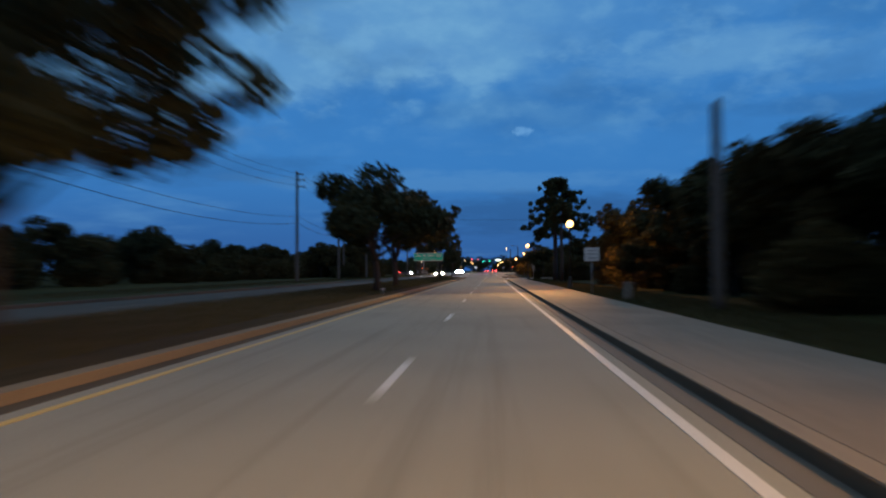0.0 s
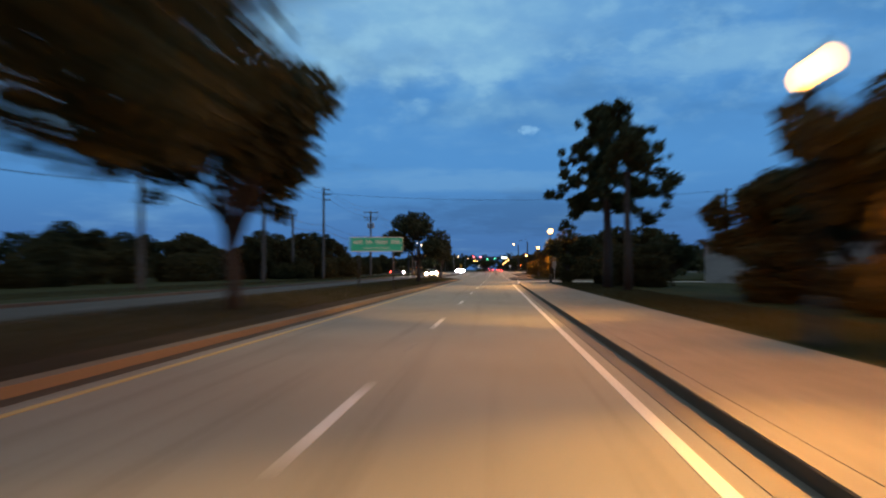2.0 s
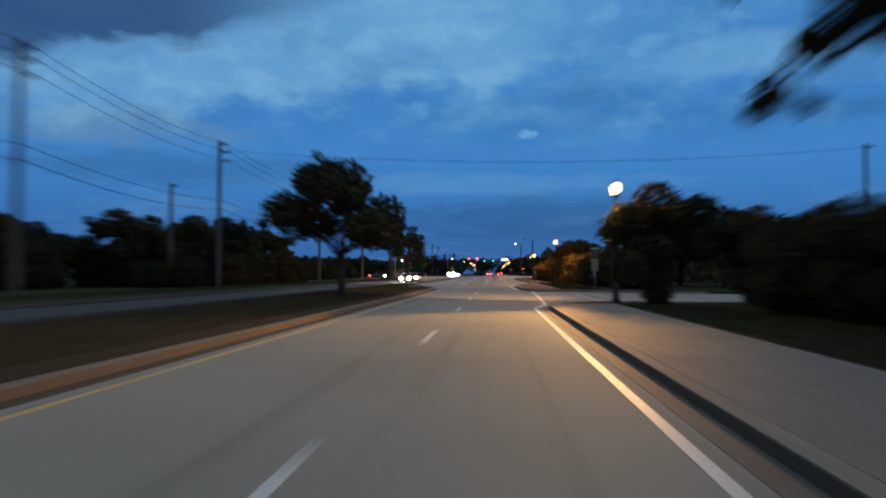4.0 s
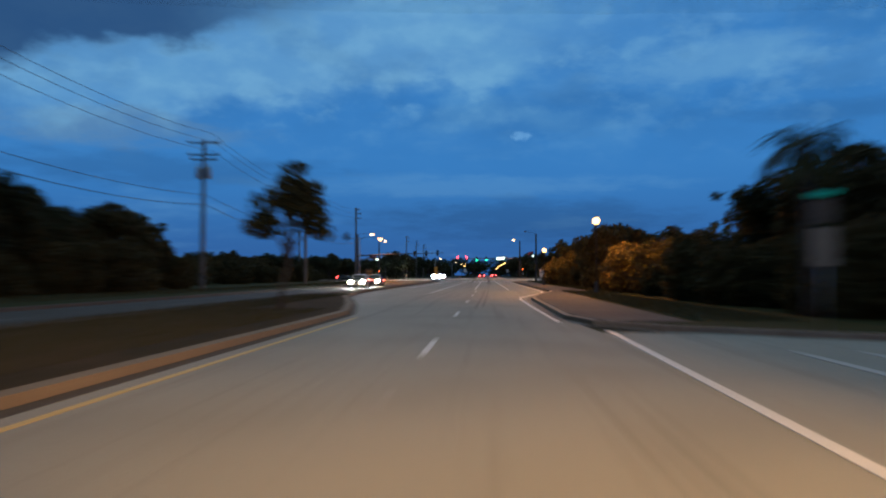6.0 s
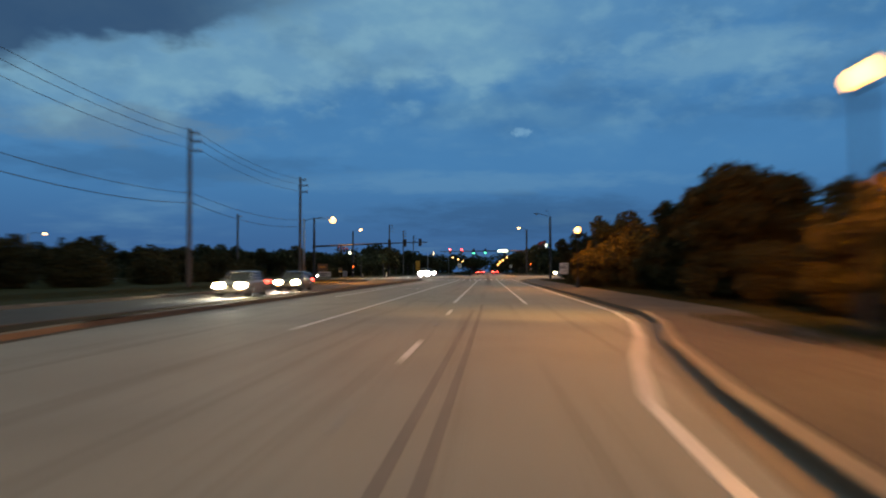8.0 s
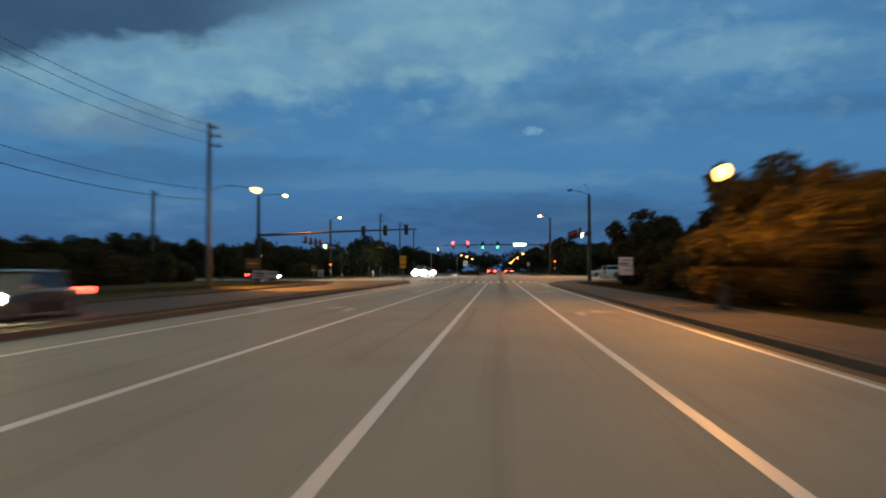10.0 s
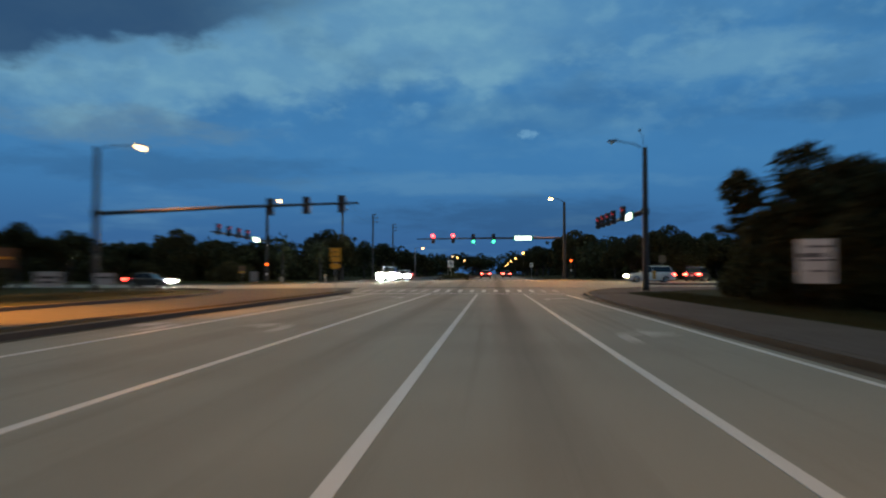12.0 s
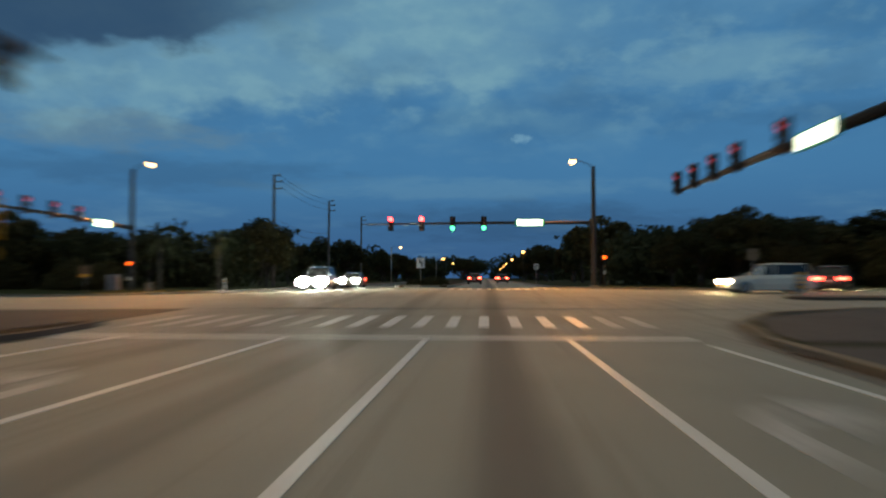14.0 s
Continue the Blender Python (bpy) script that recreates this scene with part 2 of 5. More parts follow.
M = dict(
    # pale yellowish tint makes up for headlight glow that no lamp casts here
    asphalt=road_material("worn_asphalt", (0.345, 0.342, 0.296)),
    # oncoming lanes: their dimmer light is put into a much darker tint
    asphalt_dim=road_material("dimmed_asphalt", (0.07, 0.067, 0.06)),
    tar=material("tyre_rubber_on_asphalt", (0.16, 0.155, 0.142), 0.85, grain=9, bump=0.1, alt=(0.22, 0.21, 0.19)),
    paint=material("worn_white_road_paint", (0.74, 0.735, 0.71), 0.55, grain=18, bump=0.15, alt=(0.52, 0.51, 0.49)),
    faded=material("faded_road_paint", (0.5, 0.49, 0.465), 0.7, grain=9, bump=0.15, alt=(0.35, 0.34, 0.32)),
    # oncoming lane dashes, darkened in colour to suit the dim light there
    ghost=material("dimmed_road_paint", (0.13, 0.128, 0.12), 0.8, grain=9, bump=0.15, alt=(0.075, 0.073, 0.07)),
    dull=material("weathered_sign_sheeting", (0.42, 0.42, 0.41), 0.5, grain=9, bump=0.02, alt=(0.34, 0.34, 0.33)),
    yellow=material("worn_yellow_road_paint", (0.62, 0.43, 0.12), 0.55, grain=18, bump=0.15, alt=(0.46, 0.33, 0.11)),
    concrete=material("weathered_concrete", (0.25, 0.22, 0.18), 0.85, grain=7, bump=0.25, alt=(0.16, 0.14, 0.115)),
    # darker concrete: kerbs in shadow or dim light have it in their colour
    dim_kerb=material("dimmed_concrete", (0.11, 0.098, 0.086), 0.9, grain=7, bump=0.25, alt=(0.075, 0.067, 0.06), spec=0.15),
    # warm tan tint holds the headlamp light on the median kerb
    kerb_mid=material("warm_tan_concrete", (0.24, 0.192, 0.132), 0.85, grain=7, bump=0.25, alt=(0.17, 0.136, 0.095), spec=0.2),
    gutter_dark=material("dark_gutter_concrete", (0.095, 0.08, 0.06), 0.85, grain=6, bump=0.25, alt=(0.06, 0.052, 0.042), spec=0.2),
    # shade of the upright kerb face, held in a dark colour
    face_shade=material("shade_darkened_kerb_face", (0.13, 0.112, 0.085), 0.9, grain=5, bump=0.2, alt=(0.075, 0.066, 0.052), wear=(0.10, 0.085, 0.065), spec=0.1),
    # path concrete again, darkened where less lamplight reaches it past the side street
    path_dim=material("dimmed_path_concrete", (0.096, 0.089, 0.084), 0.9, grain=5, bump=0.25, alt=(0.07, 0.064, 0.06), spread=0.15, spec=0.2),
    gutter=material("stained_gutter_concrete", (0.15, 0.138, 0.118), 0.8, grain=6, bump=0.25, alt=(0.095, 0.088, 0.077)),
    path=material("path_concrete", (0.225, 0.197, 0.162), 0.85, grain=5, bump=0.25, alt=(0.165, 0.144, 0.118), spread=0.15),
    grass=material("verge_grass", (0.036, 0.041, 0.017), 0.95, grain=4, bump=0.8, alt=(0.027, 0.034, 0.013), wear=(0.064, 0.050, 0.028), spec=0.05),
    soil=material("median_turf", (0.056, 0.040, 0.021), 0.95, grain=4, bump=0.8, alt=(0.034, 0.028, 0.014), wear=(0.078, 0.048, 0.026), spec=0.05),
    blade=leaf_material("grass_blades", (0.046, 0.052, 0.02), (0.068, 0.058, 0.028)),
    leaf=leaf_material("dark_oak_leaves", (0.036, 0.043, 0.019), (0.052, 0.055, 0.025)),
    leaf2=leaf_material("scrub_leaves", (0.042, 0.043, 0.017), (0.075, 0.058, 0.021)),
    needle=leaf_material("pine_needles", (0.036, 0.05, 0.022), (0.055, 0.065, 0.03)),
    bark=material("oak_bark", (0.048, 0.041, 0.036), 0.9, grain=9, bump=0.8),
    pole_wood=material("grey_utility_pole", (0.105, 0.096, 0.088), 0.85, grain=6, bump=0.4),
    steel=material("galvanised_steel", (0.36, 0.36, 0.36), 0.45, 0.8, grain=8, bump=0.1),
    bronze=material("dark_bronze_paint", (0.03, 0.026, 0.024), 0.6, 0.0, grain=8, bump=0.1),
    black=material("black_housing", (0.025, 0.025, 0.027), 0.5, grain=12, bump=0.1),
    cable=material("black_cable", (0.02, 0.02, 0.022), 0.6, grain=30, bump=0.0),
    ceramic=material("grey_insulator", (0.3, 0.29, 0.28), 0.3, grain=20, bump=0.0),
    green=material("green_sign_sheeting", (0.012, 0.50, 0.33), 0.35, grain=14, bump=0.02, alt=(0.014, 0.56, 0.37)),
    white=material("white_sign_sheeting", (0.78, 0.79, 0.78), 0.4, grain=14, bump=0.02, alt=(0.7, 0.7, 0.68)),
    amber=material("yellow_sign_sheeting", (0.86, 0.40, 0.03), 0.4, grain=14, bump=0.02),
    brown=material("brown_sign_board", (0.16, 0.085, 0.04), 0.6, grain=10, bump=0.1),
    stucco=material("pale_stucco", (0.42, 0.38, 0.35), 0.85, grain=9, bump=0.4),
    roofing=material("flat_roof_edge", (0.30, 0.29, 0.28), 0.8, grain=6, bump=0.2),
    glass=material("dark_glass", (0.012, 0.014, 0.016), 0.08, grain=3, bump=0.0),
    tyre=material("tyre_rubber", (0.02, 0.02, 0.02), 0.8, grain=20, bump=0.2),
    chrome=material("bright_metal", (0.6, 0.6, 0.6), 0.22, 0.9, grain=10, bump=0.0),
    car_white=material("white_car_paint", (0.68, 0.68, 0.66), 0.3, grain=4, bump=0.0, coat=0.5, alt=(0.6, 0.6, 0.58)),
    car_dark=material("dark_car_paint", (0.03, 0.032, 0.036), 0.3, grain=4, bump=0.0, coat=0.5),
    car_red=material("maroon_car_paint", (0.12, 0.018, 0.016), 0.3, grain=4, bump=0.0, coat=0.5),
    car_grey=material("grey_car_paint", (0.20, 0.21, 0.22), 0.3, grain=4, bump=0.0, coat=0.5),
    glow_sodium=material("lit_sodium_globe", (0.9, 0.8, 0.6), 0.4, glow=(1.0, 0.50, 0.14), strength=7.5),
    glow_lamp=material("lit_luminaire", (0.9, 0.85, 0.7), 0.4, glow=(1.0, 0.55, 0.24), strength=10),
    unlit=material("unlit_luminaire_lens", (0.42, 0.43, 0.44), 0.2, grain=8, bump=0.0),
    glow_red=material("lit_red_lens", (0.5, 0.02, 0.02), 0.3, glow=(1.0, 0.03, 0.04), strength=22),
    glow_green=material("lit_green_lens", (0.02, 0.5, 0.4), 0.3, glow=(0.05, 1.0, 0.50), strength=3.2),
    glow_aside=material("red_lens_turned_aside", (0.3, 0.03, 0.03), 0.3, glow=(1.0, 0.05, 0.06), strength=0.3),
    glow_orange=material("lit_orange_hand", (0.5, 0.2, 0.02), 0.3, glow=(1.0, 0.10, 0.015), strength=5),
    glow_sign=material("lit_sign_panel", (0.8, 0.85, 0.8), 0.4, glow=(0.86, 1.0, 0.9), strength=3.2),
    glow_head=material("lit_headlamp", (0.9, 0.9, 0.9), 0.2, glow=(0.85, 0.96, 1.0), strength=900),
    glow_warm=material("lit_halogen_headlamp", (0.9, 0.9, 0.8), 0.2, glow=(1.0, 0.86, 0.55), strength=300),
    glow_turn=material("lit_amber_lamp", (0.6, 0.3, 0.05), 0.2, glow=(1.0, 0.4, 0.05), strength=14),
    glow_tail=material("lit_tail_lamp", (0.5, 0.02, 0.02), 0.2, glow=(1.0, 0.035, 0.03), strength=40),
    dim_red=material("dark_signal_lens", (0.05, 0.02, 0.02), 0.3, grain=10, bump=0.0),
)


# ---------------------------------------------------------------- mesh helpers
def mesh(name, bm, mat, smooth=False):
    me = bpy.data.meshes.new(name)
    bm.normal_update()
    bm.to_mesh(me)
    bm.free()
    me.materials.append(mat)
    if smooth:
        me.polygons.foreach_set("use_smooth", [True] * len(me.polygons))
    return me


def raw(name, verts, faces, mat):
    me = bpy.data.meshes.new(name)
    me.from_pydata(verts, [], faces)
    me.update()
    me.materials.append(mat)
    return me


def thing(name, label, category, group="", kind="", m=None):
    ob = new(name)
    ob.empty_display_size = 0.2
    tagged(ob, label, category, group, kind)
    if m is not None:
        ob.matrix_basis = m
    return ob


def part(name, bm, mat, parent, label="", smooth=False, m=None):
    data = mesh(name, bm, mat, smooth) if isinstance(bm, bmesh.types.BMesh) else bm
    ob = new(name, data)
    ob.parent = parent
    if m is not None:
        ob.matrix_basis = m
    if label:
        tagged(ob, label)
    return ob


def box(x0, x1, y0, y1, z0, z1, bevel=0.0, bm=None):
    b = bm or bmesh.new()
    made = bmesh.ops.create_cube(b, size=1)["verts"]
    for v in made:
        v.co = Vector((x0 + (v.co.x + 0.5) * (x1 - x0), y0 + (v.co.y + 0.5) * (y1 - y0), z0 + (v.co.z + 0.5) * (z1 - z0)))
    if bevel:
        es = list({e for v in made for e in v.link_edges})
        bmesh.ops.bevel(b, geom=es, offset=bevel, segments=2, affect="EDGES", profile=0.6)
    return b


def lathe(profile, segs=16, bm=None, m=None):
    """A turned solid from (radius, height) pairs, closed at both ends."""
    b = bm or bmesh.new()
    rings = []
    for r, z in profile:
        ring = []
        for i in range(segs):
            a = 2 * math.pi * i / segs
            v = Vector((max(r, 1e-4) * math.cos(a), max(r, 1e-4) * math.sin(a), z))
            ring.append(b.verts.new(m @ v if m else v))
        rings.append(ring)
    for p, q in zip(rings, rings[1:]):
        for i in range(segs):
            b.faces.new((p[i], p[(i + 1) % segs], q[(i + 1) % segs], q[i]))
    b.faces.new(rings[0][::-1])
    b.faces.new(rings[-1])
    return b


def tube(points, radii, segs=8, bm=None):
    """A tapering limb through points."""
    b = bm or bmesh.new()
    rings, n = [], len(points)
    for i, p in enumerate(points):
        d = (Vector(points[min(i + 1, n - 1)]) - Vector(points[max(i - 1, 0)])).normalized()
        side = d.cross(Vector((0, 0, 1)) if abs(d.z) < 0.9 else Vector((1, 0, 0))).normalized()
        up = side.cross(d)
        r = radii[i] if isinstance(radii, (list, tuple)) else radii
        rings.append([b.verts.new(Vector(p) + (side * math.cos(a) + up * math.sin(a)) * r) for a in (2 * math.pi * k / segs for k in range(segs))])
    for p, q in zip(rings, rings[1:]):
        for i in range(segs):
            b.faces.new((p[i], p[(i + 1) % segs], q[(i + 1) % segs], q[i]))
    b.faces.new(rings[0][::-1])
    b.faces.new(rings[-1])
    return b


def steps(y0, y1, most=6.0):
    n = max(1, math.ceil((y1 - y0) / most))
    return [y0 + (y1 - y0) * i / n for i in range(n + 1)]


def strip(rows, z0, z1, bm=None):
    """A slab between left and right edges: rows of (y, left, right), following bend and rise."""
    b = bm or bmesh.new()
    full = []
    for (ya, la, ra), (yb, lb, rb) in zip(rows, rows[1:]):
        for y in steps(ya, yb, 1.5 if ya >= 262 and yb <= 325 else 6.0)[:-1]:
            k = (y - ya) / (yb - ya)
            full.append((y, la + (lb - la) * k, ra + (rb - ra) * k))
    full.append(rows[-1])
    rings = [[b.verts.new(P3(x, y, z)) for x, z in ((l, z0), (r, z0), (r, z1), (l, z1))] for y, l, r in full]
    for p, q in zip(rings, rings[1:]):
        for i in range(4):
            b.faces.new((p[i], p[(i + 1) % 4], q[(i + 1) % 4], q[i]))
    b.faces.new(rings[0][::-1])
    b.faces.new(rings[-1])
    bmesh.ops.recalc_face_normals(b, faces=b.faces)
    return b


def ribbon(pts, width, z0, z1, bm=None):
    """A slab of even width along a line of (x, y)."""
    b = bm or bmesh.new()
    rings = []
    for i, p in enumerate(pts):
        a, c = Vector(pts[max(i - 1, 0)]), Vector(pts[min(i + 1, len(pts) - 1)])
        d = (c - a).normalized()
        s = Vector((d.y, -d.x)) * width / 2
        l, r = Vector(p) - s, Vector(p) + s
        rings.append([b.verts.new(P3(q.x, q.y, z)) for q, z in ((l, z0), (r, z0), (r, z1), (l, z1))])
    for p, q in zip(rings, rings[1:]):
        for i in range(4):
            b.faces.new((p[i], p[(i + 1) % 4], q[(i + 1) % 4], q[i]))
    b.faces.new(rings[0][::-1])
    b.faces.new(rings[-1])
    bmesh.ops.recalc_face_normals(b, faces=b.faces)
    return b


def slab(name, bm, mat, label="", category="", kind="structure"):
    return tagged(new(name, mesh(name, bm, mat)), label, category, "", kind)


def dense(pts, most=3.0):
    out = []
    for p, q in zip(pts, pts[1:]):
        n = max(1, math.ceil(math.dist(p, q) / most))
        out += [(p[0] + (q[0] - p[0]) * i / n, p[1] + (q[1] - p[1]) * i / n) for i in range(n)]
    return out + [pts[-1]]


# ---------------------------------------------------------------- ground, road, kerbs
FAR = 1500
bm = bmesh.new()
ys = [-400, 265, 270, 275, 280, 285, 290, 295, 300, 700, 4500]
rings = [[bm.verts.new((x, y, rise(y, x) - 0.06)) for x in (-4000, -30, -19, -8, 4000)] for y in ys]
for p, q in zip(rings, rings[1:]):
    for i in range(4):
        bm.faces.new((p[i], p[i + 1], q[i + 1], q[i]))
slab("ground", bm, M["grass"], "dark rough grass reaching to the horizon", "ground")

X0, X1 = 283.0, 306.0  # the crossing street
road = slab("road", strip([(-60, -5.2, 2.35), (108, -5.2, 2.35), (112, -5.2, 2.6), (136, -5.2, 2.6), (140, -5.2, 2.35), (143, -5.3, 2.35), (157, -7.95, 2.35), (163, -9.3, 2.9), (175, -10.4, 4.75), (182, -10.6, 4.95), (262, -10.6, 4.95), (271, -10.6, 5.6), (276, -11.5, 6.75), (279.8, -11.5, 8.85), (X0, -11.5, 15.5)], -0.3, 0.0), M["asphalt"], "worn grey asphalt carriageway with lane markings", "road")
opposite = slab("road_opposite", strip([(-60, -18.2, -11.68), (264, -18.2, -11.68), (272, -19.35, -11.68), (276, -21.2, -11.5), (279.5, -23.2, -11.5), (X0, -32, -11.5)], -0.3, 0.0), M["asphalt_dim"], "worn asphalt carriageway for oncoming traffic", "road")
bm = bmesh.new()
for xa, xb in ((-400, -30), (-30, -19), (-19, -8), (-8, 400)):
    strip([(X0, xa, xb), (X1, xa, xb)], -0.3, 0.0, bm)
slab("road_crossing", bm, M["asphalt"], "wide asphalt street crossing at the junction", "road")
onward = slab("road_onward", strip([(X1, -8.7, 17), (308, -8.7, 11.6), (310, -8.7, 8.95), (315, -8.7, 5.95), (317.5, -6.5, 5.6), (321, -3.8, 5.2), (FAR, -3.4, 5.2)], -0.3, 0.0), M["asphalt"], "asphalt carriageway leading away past the junction", "road")
slab("road_onward_opposite", strip([(X1, -33, -8.7), (309.5, -25, -8.7), (315, -21.5, -8.7), (321, -20.3, -8.6), (345, -20.3, -8.6), (370, -20.3, -12.0), (FAR, -20.3, -12.0)], -0.3, 0.0), M["asphalt_dim"], "oncoming asphalt carriageway past the junction", "road")
side = slab("road_side", strip([(113.0, 2.6, 17), (117.4, 2.6, 21), (118, 2.6, 110), (127, 2.6, 110), (127.6, 2.6, 21), (131.0, 2.6, 15.5), (133.6, 2.6, 8.3), (135.6, 2.6, 5.4)], -0.3, -0.004), M["asphalt"], "asphalt mouth of a narrow side street", "road")

# medians: turf between the carriageways, concrete kerbs round it
MEDIAN = [(-60, -11.6, -5.4), (143, -11.6, -5.5), (150, -11.6, -6.7), (157, -11.6, -8.15), (163, -11.6, -9.5), (173, -11.6, -10.5), (181, -11.6, -10.75), (272, -11.6, -10.75), (275, -11.5, -11.05)]
slab("median", strip([(y, l + 0.25, r + 0.08) if y < 272 else (y, l + 0.2, r - 0.1) for y, l, r in MEDIAN], -0.3, KERB - 0.01), M["soil"], "dark turf median between the carriageways", "median")
median_edge = dense([(r + 0.22, y) for y, l, r in MEDIAN] + [(-11.3, 275.7)], 3)
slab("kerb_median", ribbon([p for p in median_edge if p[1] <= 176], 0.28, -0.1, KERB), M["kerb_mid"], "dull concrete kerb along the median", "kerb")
# from here on the shadow on this kerb is put into its dark colour
slab("kerb_median_far", ribbon([p for p in median_edge if p[1] >= 173], 0.28, -0.1, KERB), M["dim_kerb"], "shadow-darkened concrete kerb along the narrow median", "kerb")
slab("kerb_median_opposite", ribbon(dense([(-11.62, -60), (-11.62, 272), (-11.5, 275)], 6), 0.2, -0.1, KERB), M["dim_kerb"], "dimmed concrete kerb on the oncoming side", "kerb")
slab("gutter_median", ribbon(dense([(r + 0.5, y) for y, l, r in MEDIAN[:-1]], 3), 0.27, -0.1, 0.006), M["gutter_dark"], "dark concrete gutter along the median", "gutter")
slab("median_onward", strip([(318, -7.6, -3.6), (322, -8.3, -3.3), (345, -8.3, -3.3), (370, -11.8, -3.3), (FAR, -11.8, -3.3)], -0.3, KERB + 0.02), M["soil"], "planted median past the junction", "median")
slab("kerb_onward", ribbon(dense([(-3.25, 1200), (-3.25, 322), (-3.7, 318.5), (-5.6, 317), (-7.7, 318.5), (-8.4, 322), (-8.4, 345)], 8), 0.3, -0.1, KERB + 0.04), M["concrete"], "concrete kerb round the far median nose", "kerb")

# low divider on the crossing street
slab("median_crossing", strip([(289.0, 14.5, 120), (289.6, 13.7, 120), (290.4, 13.7, 120), (291.0, 14.5, 120)], -0.3, 0.13), M["dim_kerb"], "low dark concrete divider on the crossing street", "median")

# right-hand kerb, gutter and shared path
EDGE_A = [(2.37, -60), (2.37, 108), (2.9, 110.6), (4.2, 112.4), (7.5, 113)]
EDGE_B = [(15, 131.3), (7.5, 134.2), (4.4, 136.2), (2.9, 138.2), (2.37, 141), (2.37, 159), (2.7, 163), (3.5, 169), (4.55, 174.5), (5.05, 179), (5.1, 250), (5.2, 264), (5.75, 271), (6.9, 276), (9.0, 279.8), (13.2, 282.2), (120, 282.6)]
EDGE_NEAR, EDGE_FAR, EDGE_TURN = [p for p in EDGE_B if p[1] <= 179], [p for p in EDGE_B if 179 <= p[1] <= 264], [p for p in EDGE_B if p[1] >= 264]
for pts, nm in ((EDGE_A, "kerb_near"), (EDGE_NEAR, "kerb_mid"), (EDGE_FAR, "kerb_far"), (EDGE_TURN, "kerb_turn")):
    slab(nm, ribbon(dense(pts, 2.5), 0.22, -0.1, KERB), M["dim_kerb" if nm == "kerb_far" else "kerb_mid" if nm == "kerb_turn" else "concrete"], "worn concrete kerb with a shade-darkened face", "kerb")
    # thin sheet added over the kerb face to darken it like shade
    slab("kerb_face_" + nm, ribbon([(x - 0.116, y) for x, y in dense(pts, 2.5) if y < 281 and x < (11 if nm == "kerb_turn" else 5.3)], 0.012, -0.08, KERB - 0.012), M["face_shade"], "thin dark sheet holding the shade of the kerb face", "kerb")
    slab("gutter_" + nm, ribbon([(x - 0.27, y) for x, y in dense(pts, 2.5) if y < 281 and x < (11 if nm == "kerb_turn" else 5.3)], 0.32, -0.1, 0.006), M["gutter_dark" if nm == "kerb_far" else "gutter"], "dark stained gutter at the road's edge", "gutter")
slab("verge", strip([(-60, 2.6, 240), (106, 2.6, 240), (110, 3.3, 240), (112.8, 6, 240)], -0.3, KERB - 0.015), M["grass"], "rough grass verge beyond the path", "verge")
slab("verge_far", strip([(131.4, 15.2, 240), (134.4, 7.4, 240), (137, 4.2, 240), (140, 2.6, 240), (160, 2.6, 240), (170, 3.75, 240), (179, 5.15, 240), (262, 5.25, 240), (271, 5.9, 240), (276, 7.1, 240), (282.0, 12.6, 240)], -0.3, KERB - 0.015), M["grass"], "rough grass verge up to the junction", "verge")
slab("verge_left", strip([(-60, -300, -18.4), (264, -300, -18.4), (272, -300, -19.6), (282.4, -300, -29)], -0.3, KERB - 0.015), M["grass"], "dark grass verge under the utility poles", "verge")
slab("kerb_left", ribbon(dense([(-18.32, -60), (-18.32, 264), (-19.5, 272), (-23, 279), (-29, 282.5), (-120, 282.7)], 5), 0.3, -0.1, KERB), M["dim_kerb"], "dimmed concrete kerb beyond the oncoming lanes", "kerb")
slab("verge_corner", strip([(306.6, 16, 300), (312, 8, 300), (320, 5.4, 300), (FAR, 5.4, 300)], -0.3, KERB - 0.015), M["grass"], "grass verge at the far corner", "verge")
slab("verge_corner_left", strip([(306.6, -300, -32), (313, -300, -23), (320, -300, -20.5), (FAR, -300, -20.5)], -0.3, KERB - 0.015), M["grass"], "grass verge at the far corner", "verge")
slab("kerb_corner", ribbon(dense([(120, 306.4), (16, 306.5), (9, 310), (6, 315), (5.3, 321), (5.3, 600)], 4), 0.3, -0.1, KERB), M["concrete"], "concrete kerb turning the far corner", "kerb")
slab("kerb_corner_left", ribbon(dense([(-120, 306.4), (-32, 306.5), (-25, 309.5), (-21.5, 315), (-20.4, 321), (-20.4, 600)], 4), 0.3, -0.1, KERB), M["concrete"], "concrete kerb turning the far corner", "kerb")

# path of single concrete slabs
path = tagged(new("pavement"), "wide pale concrete path of jointed slabs", "pavement", "", "structure")


def path_edges(y):
    if y < 112.5:
        return 2.49, 5.15
    left = float(np.interp(y, [p[1] for p in EDGE_B[2:12]], [p[0] for p in EDGE_B[2:12]])) + 0.14
    return left, 5.4 + 2.7 * min(max((y - 158) / 22, 0), 1)


slab_rows = [(y, y + 1.83) for y in [-12 + 1.85 * i for i in range(152)] if not 109.5 < y + 0.9 < 137.5]
for ya, yb in slab_rows:
    (la, ra), (lb, rb) = path_edges(ya), path_edges(yb)
    z = KERB + random.uniform(-0.003, 0.003)
    b = bmesh.new()
    vs = [b.verts.new(P3(x, y, h)) for h in (KERB - 0.1, z) for x, y in ((la, ya), (ra, ya), (rb, yb), (lb, yb))]
    for f in ((3, 2, 1, 0), (4, 5, 6, 7), (0, 1, 5, 4), (1, 2, 6, 5), (2, 3, 7, 6), (3, 0, 4, 7)):
        b.faces.new([vs[i] for i in f])
    part("slab", b, M["path"] if ya < 112 else M["path_dim"], path)
